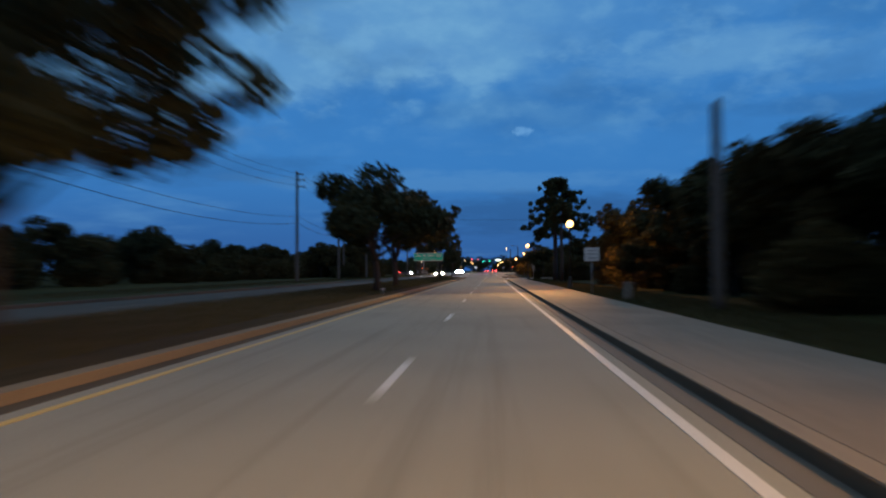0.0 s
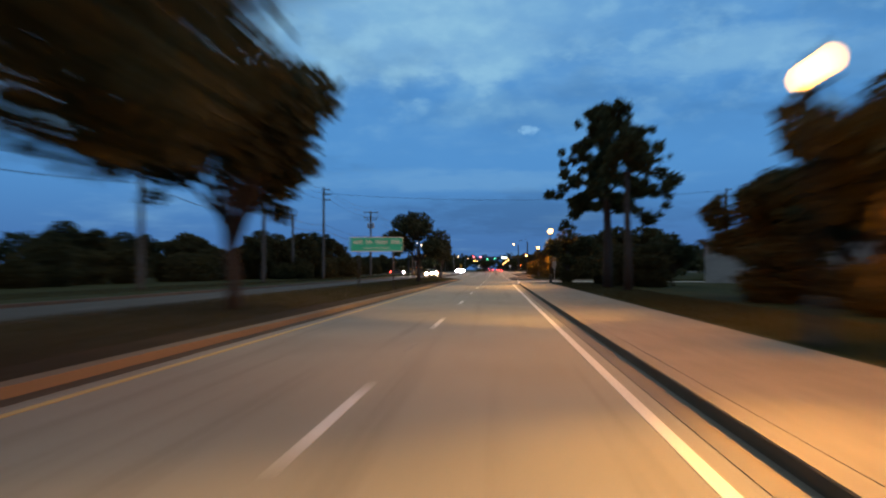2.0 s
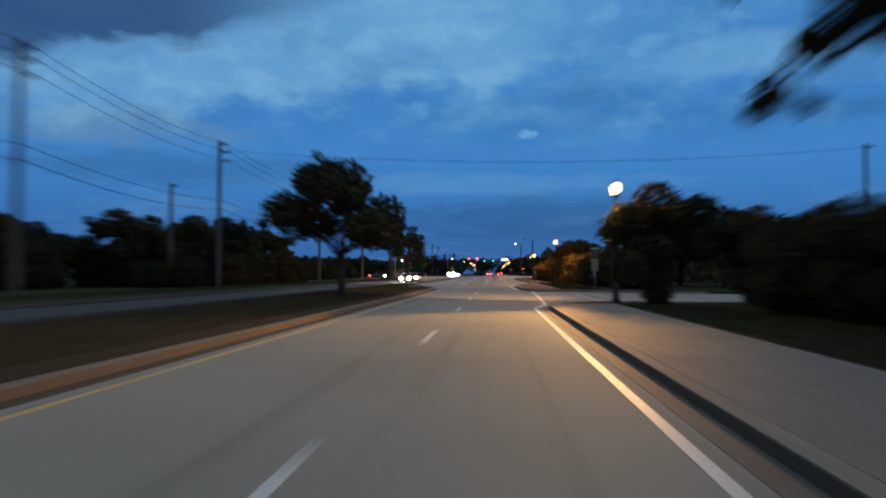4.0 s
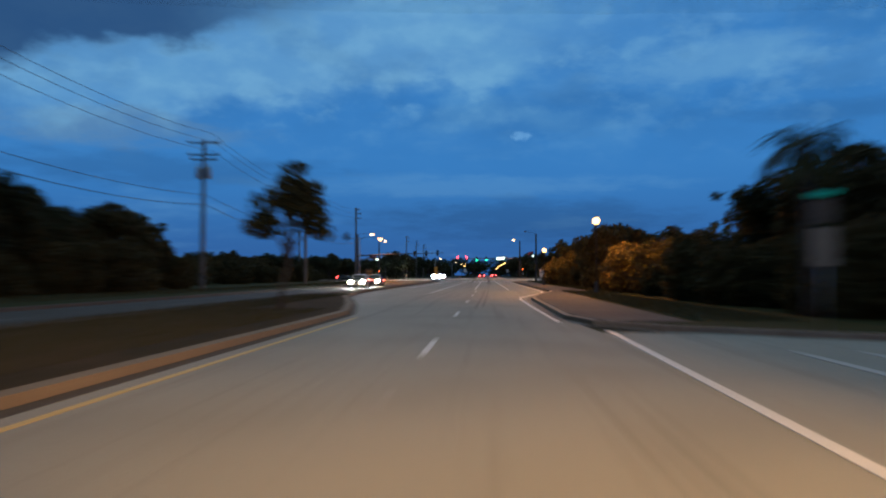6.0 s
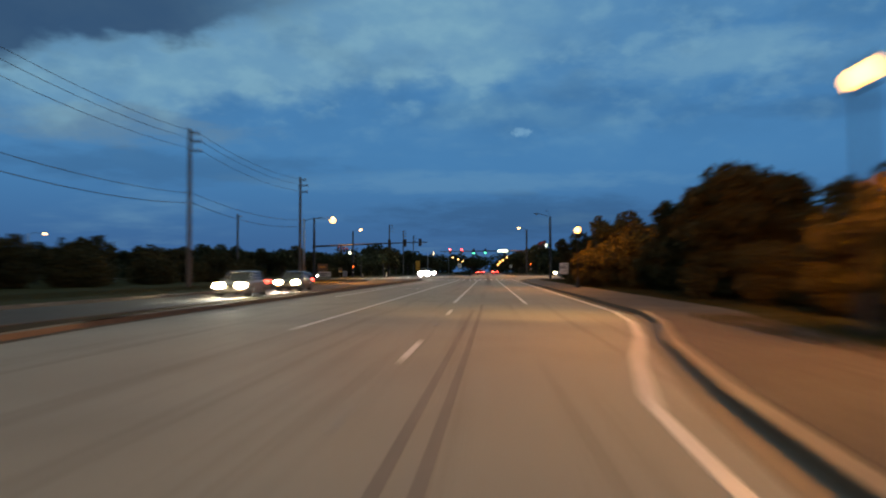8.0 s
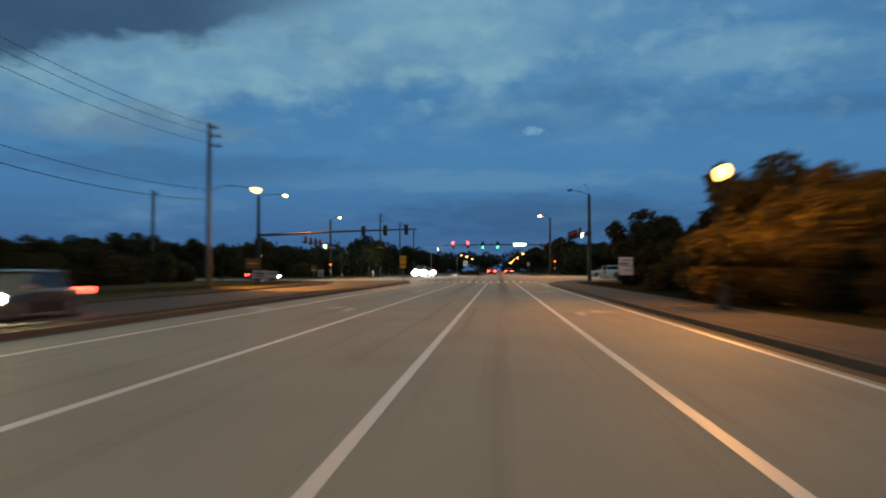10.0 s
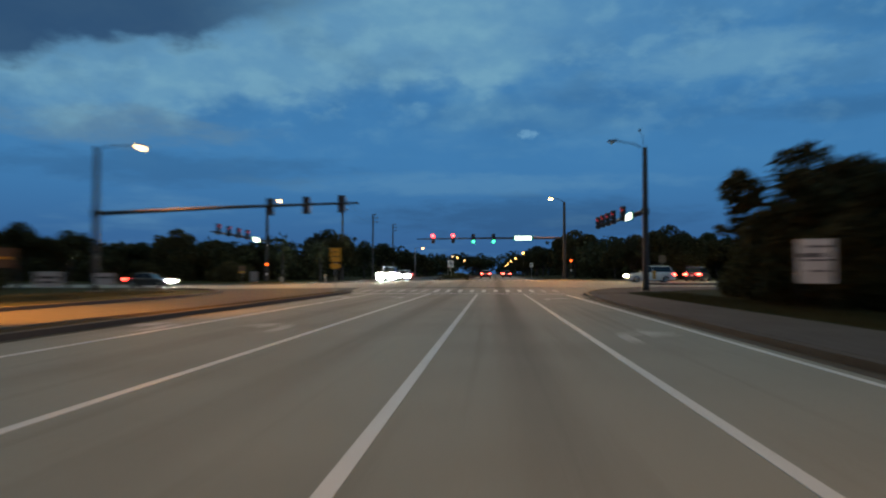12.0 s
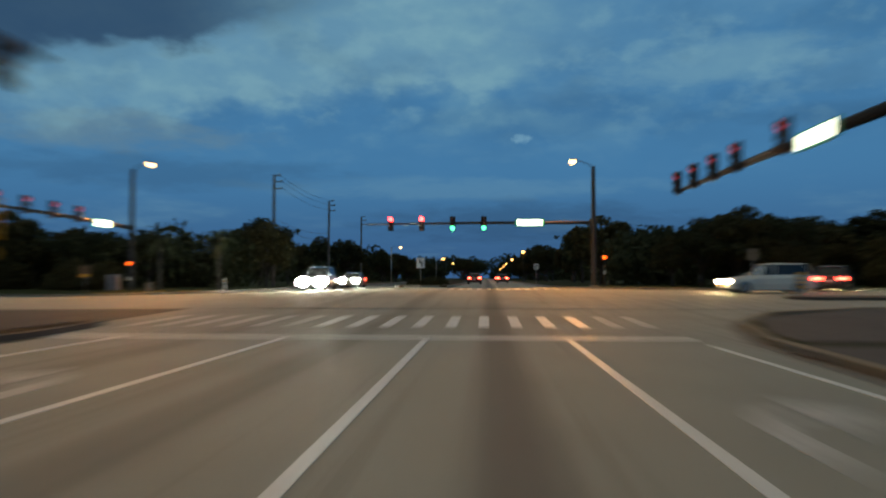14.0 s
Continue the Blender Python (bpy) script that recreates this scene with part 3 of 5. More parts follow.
slab("pavement_bed", strip([(-60, 2.65, 5.1), (108.5, 2.65, 5.1)], -0.2, KERB - 0.006), M["concrete"], "mortar bed under the path slabs", "pavement")
slab("pavement_corner", strip([(270.0, 5.95, 8.1), (273, 6.45, 10.3), (277, 7.7, 14.5), (281.6, 12.6, 24)], -0.2, KERB + 0.004), M["path_dim"], "concrete corner pavement by the signal pole", "pavement")

# ---------------------------------------------------------------- road markings
LINE = 0.006


def mark(name, bm, mat=None, parent=road):
    return part(name, bm, mat or M["paint"], parent)


dash_bm = lambda x, y: strip([(y, x - 0.06, x + 0.06), (y + 3.05, x - 0.06, x + 0.06)], -0.02, LINE)
for k in range(-3, 15):
    mark("lane_dash", dash_bm(-1.3, 8.2 + 12.19 * k))
for k in range(-3, 15):
    if 8.2 + 12.19 * k + 7.6 < 186:
        mark("road_stud", box(-1.36, -1.24, -0.05, 0.05, 0, 0.016, 0.004), M["ceramic"]).matrix_basis = at(0, 8.2 + 12.19 * k + 7.6)
for x, y0, y1, w, mat in ((1.69, -60, 108, 0.13, "paint"), (-4.5, -60, 141, 0.11, "yellow"), (-1.48, 188, 271.6, 0.14, "paint"), (1.69, 187, 271.6, 0.14, "paint"),
                          (-4.72, 173, 271.8, 0.14, "paint"), (-8.55, 196, 271.8, 0.13, "paint"), (4.40, 180, 270.5, 0.12, "paint")):
    mark("lane_line", strip([(y0, x - w / 2, x + w / 2), (y1, x - w / 2, x + w / 2)], -0.02, LINE), M[mat])
mark("edge_line", ribbon(dense([(1.69, 108), (2.35, 112), (2.62, 120), (2.9, 136)], 2), 0.16, -0.02, LINE))
mark("edge_line", ribbon(dense([(1.95, 139.5), (1.75, 150), (1.68, 160), (1.8, 163), (2.45, 167), (3.3, 171), (4.0, 175.5), (4.4, 181)], 2), 0.15, -0.02, LINE))
for x in (5.5, 6.75):
    mark("crosswalk_line", strip([(115, x - 0.1, x + 0.1), (131, x - 0.1, x + 0.1)], -0.02, LINE), M["faded"], side)
mark("stop_line", strip([(271.9, -11.0, 4.5), (272.4, -11.0, 4.5)], -0.02, LINE))
for k in range(17):
    x = -10.05 + 0.895 * k
    mark("crosswalk_bar", strip([(275.2, x - 0.15, x + 0.15), (279.2, x - 0.15, x + 0.15)], -0.02, LINE), M["faded"] if k < 6 or k > 14 else M["paint"])
for k in range(12):
    mark("crosswalk_bar", strip([(308.3, -2.9 + 0.7 * k, -2.6 + 0.7 * k), (311.2, -2.9 + 0.7 * k, -2.6 + 0.7 * k)], -0.02, LINE), parent=onward)


def turn_arrow(x, y, hand):
    """A worn turn arrow: stem, bend and head."""
    b = ribbon(dense([(x, y), (x, y + 1.5), (x + hand * 0.2, y + 2.0), (x + hand * 0.6, y + 2.1)], 0.4), 0.3, -0.02, LINE)
    tri = [b.verts.new(P3(x + hand * a, y + c, LINE)) for a, c in ((0.55, 1.3), (1.4, 2.1), (0.55, 2.9))]
    b.faces.new(tri if hand < 0 else tri[::-1])
    return b


for y in (212.5, 237.2, 261.0):
    mark("turn_arrow", turn_arrow(2.5, y, 1), M["faded"])
    mark("turn_arrow", turn_arrow(-5.75, y + 2, -1), M["faded"])
    mark("turn_arrow", turn_arrow(-8.95, y + 2, -1), M["faded"])
for x, y0, y1 in ((-0.72, 148, 182), (-0.42, 150, 186)):
    mark("tyre_mark", ribbon(dense([(x, y0), (x + 0.12, (y0 + y1) / 2), (x + 0.2, y1)], 3), 0.11, -0.02, 0.004), M["tar"])
for k in range(-4, 16):
    mark("lane_dash", dash_bm(-14.9, 3.0 + 12.19 * k), M["ghost"], parent=opposite)
for k in range(0, 30):
    mark("lane_dash", dash_bm(0.9, 325 + 12.19 * k), parent=onward)

# ---------------------------------------------------------------- plants
def leaves(name, spots, count, size, mat, droop=0.25, seed=1, long=1.0):
    """Many small bent leaves scattered over the shells of clumps: spots of (x, y, z, radius)."""
    rng = np.random.default_rng(seed)
    s = np.array(spots)
    w = s[:, 3] ** 2
    pick = rng.choice(len(s), count, p=w / w.sum())
    d = rng.normal(size=(count, 3))
    d /= np.linalg.norm(d, axis=1)[:, None]
    r = s[pick, 3] * rng.uniform(0.35, 1.12, count) ** 0.6
    c = s[pick, :3] + d * r[:, None] * (1, 1, 0.8)
    a = rng.normal(size=(count, 3)) + d * 0.6
    a[:, 2] -= droop
    a /= np.linalg.norm(a, axis=1)[:, None]
    b = np.cross(a, rng.normal(size=(count, 3)))
    b /= np.linalg.norm(b, axis=1)[:, None]
    n = np.cross(a, b)
    k = size * rng.uniform(0.6, 1.4, count)[:, None]
    v = np.stack([c - a * k * long, c + b * k * 0.5 + n * k * 0.12, c + a * k * long, c - b * k * 0.5 + n * k * 0.12], 1).reshape(-1, 3)
    return raw(name, v.tolist(), np.arange(count * 4).reshape(-1, 4).tolist(), mat)


def broadleaf(seed, height, spread, clear, count, leaf_mat="leaf", size=0.2, trunk_r=0.2, category="tree", label="broad dark oak with a ragged crown in the turf median"):
    """A tree with a tapered trunk, forking limbs and a crown of leaf clumps."""
    rng = random.Random(seed)
    t = thing("tree", label, category)
    b = tube([(0, 0, -0.1), (0.03, 0.02, clear * 0.4), (rng.uniform(-0.15, 0.15), rng.uniform(-0.15, 0.15), clear), (rng.uniform(-0.3, 0.3), rng.uniform(-0.3, 0.3), height * 0.75)],
             [trunk_r * 1.35, trunk_r, trunk_r * 0.8, trunk_r * 0.2], 9)
    spots = [(0, 0, height * 0.82, spread * 0.42)]
    n = 11
    for i in range(n):
        a = 2 * math.pi * i / n + rng.uniform(-0.4, 0.4)
        z0 = clear * rng.uniform(0.75, 1.1)
        reach, lift = spread * rng.uniform(0.45, 0.95), rng.uniform(0.25, 0.95)
        tip = Vector((math.cos(a) * reach, math.sin(a) * reach, clear + (height - clear) * lift * (1.15 - 0.4 * reach / spread)))
        midp = Vector((tip.x * 0.45, tip.y * 0.45, z0 + (tip.z - z0) * 0.6))
        tube([(0, 0, z0), midp, tip], [trunk_r * 0.45, trunk_r * 0.25, 0.02], 5, b)
        spots.append((*tip, spread * rng.uniform(0.2, 0.34)))
        spots.append((*(midp * 0.35 + tip * 0.65 + Vector((rng.uniform(-0.5, 0.5), rng.uniform(-0.5, 0.5), rng.uniform(0, 0.6)))), spread * rng.uniform(0.22, 0.32)))
        for _ in range(2):
            off = Vector((rng.gauss(0, 1), rng.gauss(0, 1), rng.gauss(0, 0.8))) * spread * 0.2
            spots.append((*(tip + off), spread * rng.uniform(0.07, 0.15)))
    part("trunk", b, M["bark"], t, smooth=True)
    part("crown", leaves("crown", spots, count, size, M[leaf_mat], seed=seed), None, t)
    return t


def shrub(seed, height, spread, count, mat="leaf2", size=0.15, label="dense wild scrub bush beside the path"):
    """A bush of many stems, leafy to the ground."""
    rng = random.Random(seed)
    t = thing("bush", label, "bush")
    b, spots = bmesh.new(), []
    for i in range(9):
        a = 2 * math.pi * i / 9 + rng.uniform(-0.5, 0.5)
        r = spread * rng.uniform(0.2, 0.75)
        tip = (math.cos(a) * r, math.sin(a) * r, height * rng.uniform(0.35, 0.85))
        tube([(math.cos(a) * 0.1, math.sin(a) * 0.1, -0.05), (tip[0] * 0.5, tip[1] * 0.5, tip[2] * 0.6), tip], [0.05, 0.035, 0.012], 5, b)
        spots += [(*tip, spread * rng.uniform(0.28, 0.42)), (tip[0] * 1.1, tip[1] * 1.1, tip[2] * 0.45, spread * rng.uniform(0.28, 0.4)), (tip[0] * 0.7, tip[1] * 0.7, 0.35, spread * 0.3)]
        spots.append((tip[0] + rng.gauss(0, 0.3), tip[1] + rng.gauss(0, 0.3), tip[2] + spread * rng.uniform(0.1, 0.4), spread * rng.uniform(0.08, 0.16)))
    spots.append((0, 0, height * 0.72, spread * 0.45))
    part("branchwork", b, M["bark"], t)
    part("foliage", leaves("foliage", spots, count, size, M[mat], seed=seed), None, t)
    return t


def plant(proto, x, y, turn=0.0, size=1.0, label="", z=KERB - 0.02, tall=1.0, group=""):
    c = copy_thing(proto, at(x, y, z, turn, size) @ Matrix.Diagonal((1, 1, tall, 1)))
    if label or group:
        tagged(c, label, "", group)
    return c


oak_a, oak_b, oak_c = (broadleaf(s, 8.2, 4.3, 2.5, 9500) for s in (3, 8, 15))
for o, (x, y, t) in zip((oak_a, oak_b, oak_c), ((-9.8, 13.5, 90), (-7.4, 46.5, 40), (-8.3, 62.5, 262))):
    o.matrix_basis = at(x, y, KERB - 0.02, t)
    tagged(o, "", "", "oaks along the median")
plant(oak_a, -8.4, 119, 180, 0.93, group="oaks along the median")
plant(oak_b, -9.2, -14, 250, 1.0, group="oaks along the median")
small = broadleaf(22, 5.6, 1.9, 2.4, 1500, size=0.17, trunk_r=0.1, label="thin leaning young tree with a sparse crown in the median")
small.matrix_basis = at(-8.0, 144.4, KERB - 0.02) @ Matrix(((1, 0, 0.2, 0), (0, 1, 0, 0), (0, 0, 1, 0), (0, 0, 0, 1))) @ pose(0, 0, 0, 0, 0, 75) @ Matrix.Scale(0.93, 4)

# wild trees and scrub beyond the path
wood_a = broadleaf(31, 6.2, 3.0, 1.4, 5200, "leaf2", 0.19, 0.15, label="dense dark wild tree behind the path")
wood_b = broadleaf(37, 6.6, 2.8, 1.6, 5200, "leaf", 0.19, 0.15, label="dark scrubby oak behind the path")
bush_a = shrub(41, 2.6, 2.0, 4200)
bush_b = shrub(47, 3.2, 2.3, 4600)
wood_a.matrix_basis, wood_b.matrix_basis = at(12.5, 17, KERB - 0.02, 10, 1.05), at(13.8, 25, KERB - 0.02, 100, 1.1)
bush_a.matrix_basis, bush_b.matrix_basis = at(9.6, 22, KERB - 0.02), at(10.4, 12, KERB - 0.02)
rng = random.Random(5)
WOODS = [  # y from, y to, x from, x to, size from, size to, how many trees, how many bushes
    (-25, 40, 12.6, 17.0, 0.95, 1.25, 11, 13, 10.8), (40, 74, 11.6, 15.5, 0.62, 0.85, 6, 9, 10.8), (92, 111, 10.5, 13.5, 0.45, 0.56, 5, 10, 9.8),
    (139, 151, 11.6, 14.5, 0.42, 0.56, 5, 7, 10.2), (152, 184, 12.2, 15.5, 0.52, 0.66, 8, 13, 10.7), (184, 200, 13.5, 17.5, 0.6, 0.8, 4, 5, 10.6), (200, 240, 12.5, 18, 0.72, 0.94, 9, 9, 10.2), (240, 266, 14.5, 22, 0.66, 0.84, 7, 7, 12.6)]
for ya, yb, xa, xb, sa, sb, nt_, nb_, edge in WOODS:
    for i in range(nt_):
        plant(rng.choice((wood_a, wood_b)), rng.uniform(xa, xb), ya + (yb - ya) * (i + rng.random()) / nt_, rng.uniform(0, 360), rng.uniform(sa, sb), tall=rng.uniform(0.9, 1.1), group="wild trees behind the path")
    for i in range(nb_):
        plant(rng.choice((bush_a, bush_b)), rng.uniform(edge, edge + 2.4), ya + (yb - ya) * (i + rng.random()) / nb_, rng.uniform(0, 360), rng.uniform(0.6, 1.05), tall=rng.uniform(0.85, 1.2), group="scrub behind the path")
for x, y, s in ((10.5, 55.5, 0.9), (11.6, 171, 1.0), (10.8, 176, 0.85), (11.6, 214.5, 1.05), (11.0, 219, 1.15), (12.2, 209, 1.0), (9.6, 215.6, 0.84), (9.4, 218.6, 0.88), (10.2, 213, 0.8), (9.6, 222, 0.85), (6.9, 114.5 - 4.5, 0.35)):
    plant(bush_b, x, y, x * 40, s, "yellow-lit scrub bush under a street lamp")
for x, y, s in ((11.6, 27, 1.05), (12.0, 34, 1.0), (12.4, 42, 1.08), (11.9, 50, 0.85), (12.0, 37, 0.8), (12.7, 62, 1.06), (13.5, 68, 0.95), (11.6, 71.5, 0.8), (8.7, 45, 0.5)):
    plant(wood_a if y % 2 else wood_b, x, y, y * 31, s, group="wild trees behind the path")
for x, y, k in ((24.5, 110.2, 0.85), (28.5, 109.2, 0.98), (32.5, 108.0, 1.02), (36.5, 106.5, 1.1), (41, 105, 1.12)):
    plant(wood_b if k > 1 else wood_a, x, y, y * 37, k, "dark tree rising behind a plain boundary wall", group="trees behind the wall")
plant(wood_b, 7.0, 110.6, 20, 0.74, "dense dark tree with lamplit leaves at the side street", group="wild trees behind the path")
for x, y, s in ((11.2, 189.5, 0.98), (13.2, 192.5, 1.02), (11.8, 194.5, 0.92)):
    plant(wood_a, x, y, y * 17, s, "broad dark round tree between the street lamps", group="wild trees behind the path")
plant(bush_a, 10.2, 188, 50, 1.0, group="scrub behind the path")
plant(wood_a, 14.5, 203, 33, 1.06, tall=1.0, group="wild trees behind the path")
for x, y, s in ((17.0, 152, 1.15), (19.2, 156, 1.25), (21.8, 150, 1.2), (15.8, 158.5, 1.0), (24.5, 154, 1.2)):
    plant(wood_b if y % 2 else wood_a, x, y, y * 29, s, "tall dark tree by the side street", group="wild trees behind the path")
plant(wood_b, 13.4, 225, 133, 1.0, group="wild trees behind the path")
plant(wood_b, 16.0, 259, 133, 0.8, group="wild trees behind the path")
plant(wood_a, 12.3, 252.5, 70, 1.02, "dense dark round tree behind the notice board", group="wild trees behind the path")
plant(wood_b, 13.6, 249, 210, 0.76, "dense dark round tree behind the notice board", group="wild trees behind the path")
for x, y, s in ((11.3, 251, 0.9), (12.6, 248, 1.0), (13.4, 254, 1.1)):
    plant(bush_b, x, y, x * 50, s, group="scrub behind the path")
# beyond the oncoming carriageway
for i in range(12):
    plant(rng.choice((wood_a, wood_b)), rng.uniform(-34, -29), 142 + i * 3.4, rng.uniform(0, 360), rng.uniform(0.85, 1.15), "dark wood edge beyond the oncoming lanes", group="wood edge")
for i in range(22):
    plant(rng.choice((bush_a, bush_b)), rng.uniform(-30, -27.5), 140 + i * 1.95, rng.uniform(0, 360), rng.uniform(0.8, 1.15), "dark scrub along the wood edge", group="wood edge scrub")
for i in range(54):
    plant(rng.choice((wood_a, wood_b)), rng.uniform(-50, -38), -10 + i * 5.4, rng.uniform(0, 360), rng.uniform(0.75, 1.1) * (1.0 if i > 51 else 0.76 if i > 37 else 1.0), "dark wood edge far beyond the oncoming lanes", tall=rng.uniform(0.8, 1.05), group="far wood edge")
for i in range(60):
    plant(rng.choice((bush_a, bush_b)), rng.uniform(-40, -35), -10 + i * 4.8, rng.uniform(0, 360), rng.uniform(0.9, 1.4), "dark scrub below the far wood edge", group="far scrub")
for x, y, k in ((-41, 272, 0.8), (-45, 276, 0.86), (-39, 279, 0.78), (-50, 280, 0.9), (-36, 281, 0.7)):
    plant(wood_b, x, y, y * 19, k, "round dark tree at the corner of the crossing street", group="far wood edge")
# past the junction
for i in range(30):
    x = rng.uniform(15, 62)
    plant(rng.choice((wood_a, wood_b)), x, 315 + rng.uniform(0, 14), rng.uniform(0, 360), rng.uniform(0.62, 0.92) * (1.24 if x > 19 else 1.0), "dark tree on the far corner of the junction", tall=rng.uniform(0.85, 1.1), group="junction trees")
for i in range(34):
    plant(rng.choice((wood_a, wood_b)), rng.uniform(-95, -33), 318 + rng.uniform(0, 20), rng.uniform(0, 360), rng.uniform(0.78, 1.08), "dark tree on the far corner of the junction", tall=rng.uniform(0.85, 1.1), group="junction trees")
for i in range(34):
    plant(rng.choice((bush_a, bush_b)), rng.uniform(16, 60), 312 + rng.uniform(0, 3), rng.uniform(0, 360), rng.uniform(0.8, 1.2), "low scrub on the far corner", group="junction scrub")
    plant(rng.choice((bush_a, bush_b)), rng.uniform(-90, -34), 315 + rng.uniform(0, 3), rng.uniform(0, 360), rng.uniform(0.8, 1.2), "low scrub on the far corner", group="junction scrub")
for i in range(24):
    plant(rng.choice((wood_a, wood_b)), rng.uniform(11, 17), 335 + i * 13, rng.uniform(0, 360), rng.uniform(0.9, 1.3), "dark roadside tree past the junction", group="roadside trees")
    plant(rng.choice((wood_a, wood_b)), rng.uniform(-30, -24), 335 + i * 13, rng.uniform(0, 360), rng.uniform(0.9, 1.3), "dark roadside tree past the junction", group="roadside trees")
for i in range(10):
    plant(oak_c, rng.uniform(-8.5, -6.5), 470 + i * 22, rng.uniform(0, 360), rng.uniform(0.75, 0.95), "dark oak in the far median", group="far median oaks")


for i in range(16):
    plant(rng.choice((bush_a, bush_b)), rng.uniform(-7.4, -4.4), 319.5 + i * 0.9, rng.uniform(0, 360), rng.uniform(0.24, 0.34), "low clipped shrub on the far median nose", z=KERB, tall=0.7, group="median shrubs")


def woods(name, label, x0, x1, y0, y1, n, seed, big=1.0):
    r = np.random.default_rng(seed)
    spots = [(x, y, r.uniform(0.6, 5.2) * big, r.uniform(1.6, 2.6) * big) for x, y in zip(r.uniform(x0, x1, n), r.uniform(y0, y1, n))]
    ob = new(name, leaves(name, spots, n * 130, 0.42 * big, M["leaf"], seed=seed))
    return tagged(ob, label, "woods", "", "stuff")


woods("far_woods", "dark continuous woods beyond the oncoming lanes", -75, -52, -30, 190, 130, 3)
woods("far_woods", "dark low woods beyond the oncoming lanes", -75, -52, 190, 300, 110, 13, 0.62)
woods("far_woods", "dark continuous woods behind the path", 19, 40, -30, 76, 90, 4)
woods("far_woods", "dark continuous woods behind the path", 19, 45, 138, 268, 110, 5)
woods("far_woods", "dark woods along the crossing street", 13, 130, 324, 346, 420, 6)
woods("far_woods", "dark woods along the crossing street", -150, -26, 328, 350, 480, 7)
woods("far_woods", "dark woods closing the view down the road", -420, 420, 690, 780, 460, 8, 2.4)
woods("far_woods", "dark woods beside the onward road", 14, 90, 420, 600, 220, 9, 1.3)
woods("far_woods", "dark woods beside the onward road", -110, -25, 400, 600, 260, 10, 1.3)


def pine(x, y, seed=12, h=11.7, limbs=34, low=4.8, wide=4.5, count=10500, lean=0.2, girth=1.0, label="tall dark pine with a ragged tufted crown beside the path"):
    """A pine: bare trunk, crooked drooping limbs and tufted needle clumps with gaps of sky."""
    r = random.Random(seed)
    t = thing("pine_tree", label, "tree", m=at(x, y, KERB - 0.02))
    b = tube([(0, 0, -0.1), (0.05, 0, h * 0.25), (0.0, 0.1, h * 0.6), (lean, 0.1, h)], [0.36 * girth, 0.28 * girth, 0.22 * girth, 0.04], 10)
    spots = []
    for i in range(limbs):
        k = i / (limbs - 1)
        z = low + 0.5 + (h - low - 0.5) * k
        a = i * 2.4 + r.uniform(-0.5, 0.5)
        reach = wide * (1.0 - 0.62 * k ** 3) * r.choice((1.0, 0.95, 0.7, 0.5)) * r.uniform(0.85, 1.08)
        tip = Vector((math.cos(a) * reach + lean * k, math.sin(a) * reach, z + 0.35 + r.uniform(-0.3, 0.3) - reach * 0.28 * (1 - k)))
        knee = Vector((tip.x * 0.5, tip.y * 0.5, z + 0.35))
        tube([(0.05, 0.05, z - 0.3), knee, tip], [0.08 * girth, 0.05, 0.018], 5, b)
        for f in (0.55, 0.78, 1.0):
            q = knee.lerp(tip, (f - 0.5) * 2)
            spots.append((q.x, q.y, q.z + 0.1, r.uniform(0.25, 0.55) * (1.15 - 0.2 * k)))
        for _ in range(3):
            spots.append((tip.x + r.gauss(0, 0.5), tip.y + r.gauss(0, 0.5), tip.z + r.gauss(-0.1, 0.4), r.uniform(0.15, 0.34)))
    spots.append((lean, 0.1, h - 0.1, 0.45))
    part("trunk", b, M["bark"], t, smooth=True)
    part("crown", leaves("crown", spots, count, 0.17, M["needle"], 0.1, 9, 1.5), None, t)


pine(7.7, 89.5)
pine(7.75, 82, 5, 8.8, 8, 6.4, 1.4, 1300, 0.1, 0.75, "slender dark pine leaning beside a taller pine")


def palm(x, y, h, label):
    """A cabbage palm: ringed trunk and arching fan fronds."""
    r = random.Random(int(y))
    t = thing("palm_tree", label, "palm", m=at(x, y, KERB - 0.02))
    part("trunk", lathe([(0.2, -0.1), (0.17, 0.4), (0.15, 1.2), (0.17, h * 0.6), (0.16, h - 0.4), (0.2, h - 0.1), (0.08, h + 0.1)], 10), M["bark"], t, smooth=True)
    for i in range(32):
        a, tilt = i * 2.4, r.uniform(-0.7, 1.25)
        d = Vector((math.cos(a), math.sin(a), 0))
        ln = r.uniform(1.1, 1.7)
        mids = [Vector((0, 0, h)) + d * ln * k * math.cos(tilt * (1 - 0.4 * k)) + Vector((0, 0, ln * (math.sin(tilt) * k - 0.55 * k * k))) for k in (0, 0.35, 0.7, 1)]
        b, s = bmesh.new(), Vector((-d.y, d.x, 0))
        for k in range(-4, 5):
            fan = s * k * 0.13
            q = [mids[1] + fan * 0.2, mids[2] + fan, mids[3] + fan * 1.6 - Vector((0, 0, abs(k) * 0.07)), mids[2] + fan * 0.8 + s * 0.04]
            vs = [b.verts.new(v) for v in q]
            b.faces.new(vs)
        tube(mids[:3], [0.02, 0.018, 0.01], 4, b)
        part("frond", b, M["needle"], t)


palm(9.9, 141, 5.6, "cabbage palm with drooping fronds by the side street")
palm(-28.0, 316.2, 4.7, "cabbage palm with drooping fronds on the far corner")
palm(-23.2, 317.2, 4.6, "cabbage palm with drooping fronds on the far corner")


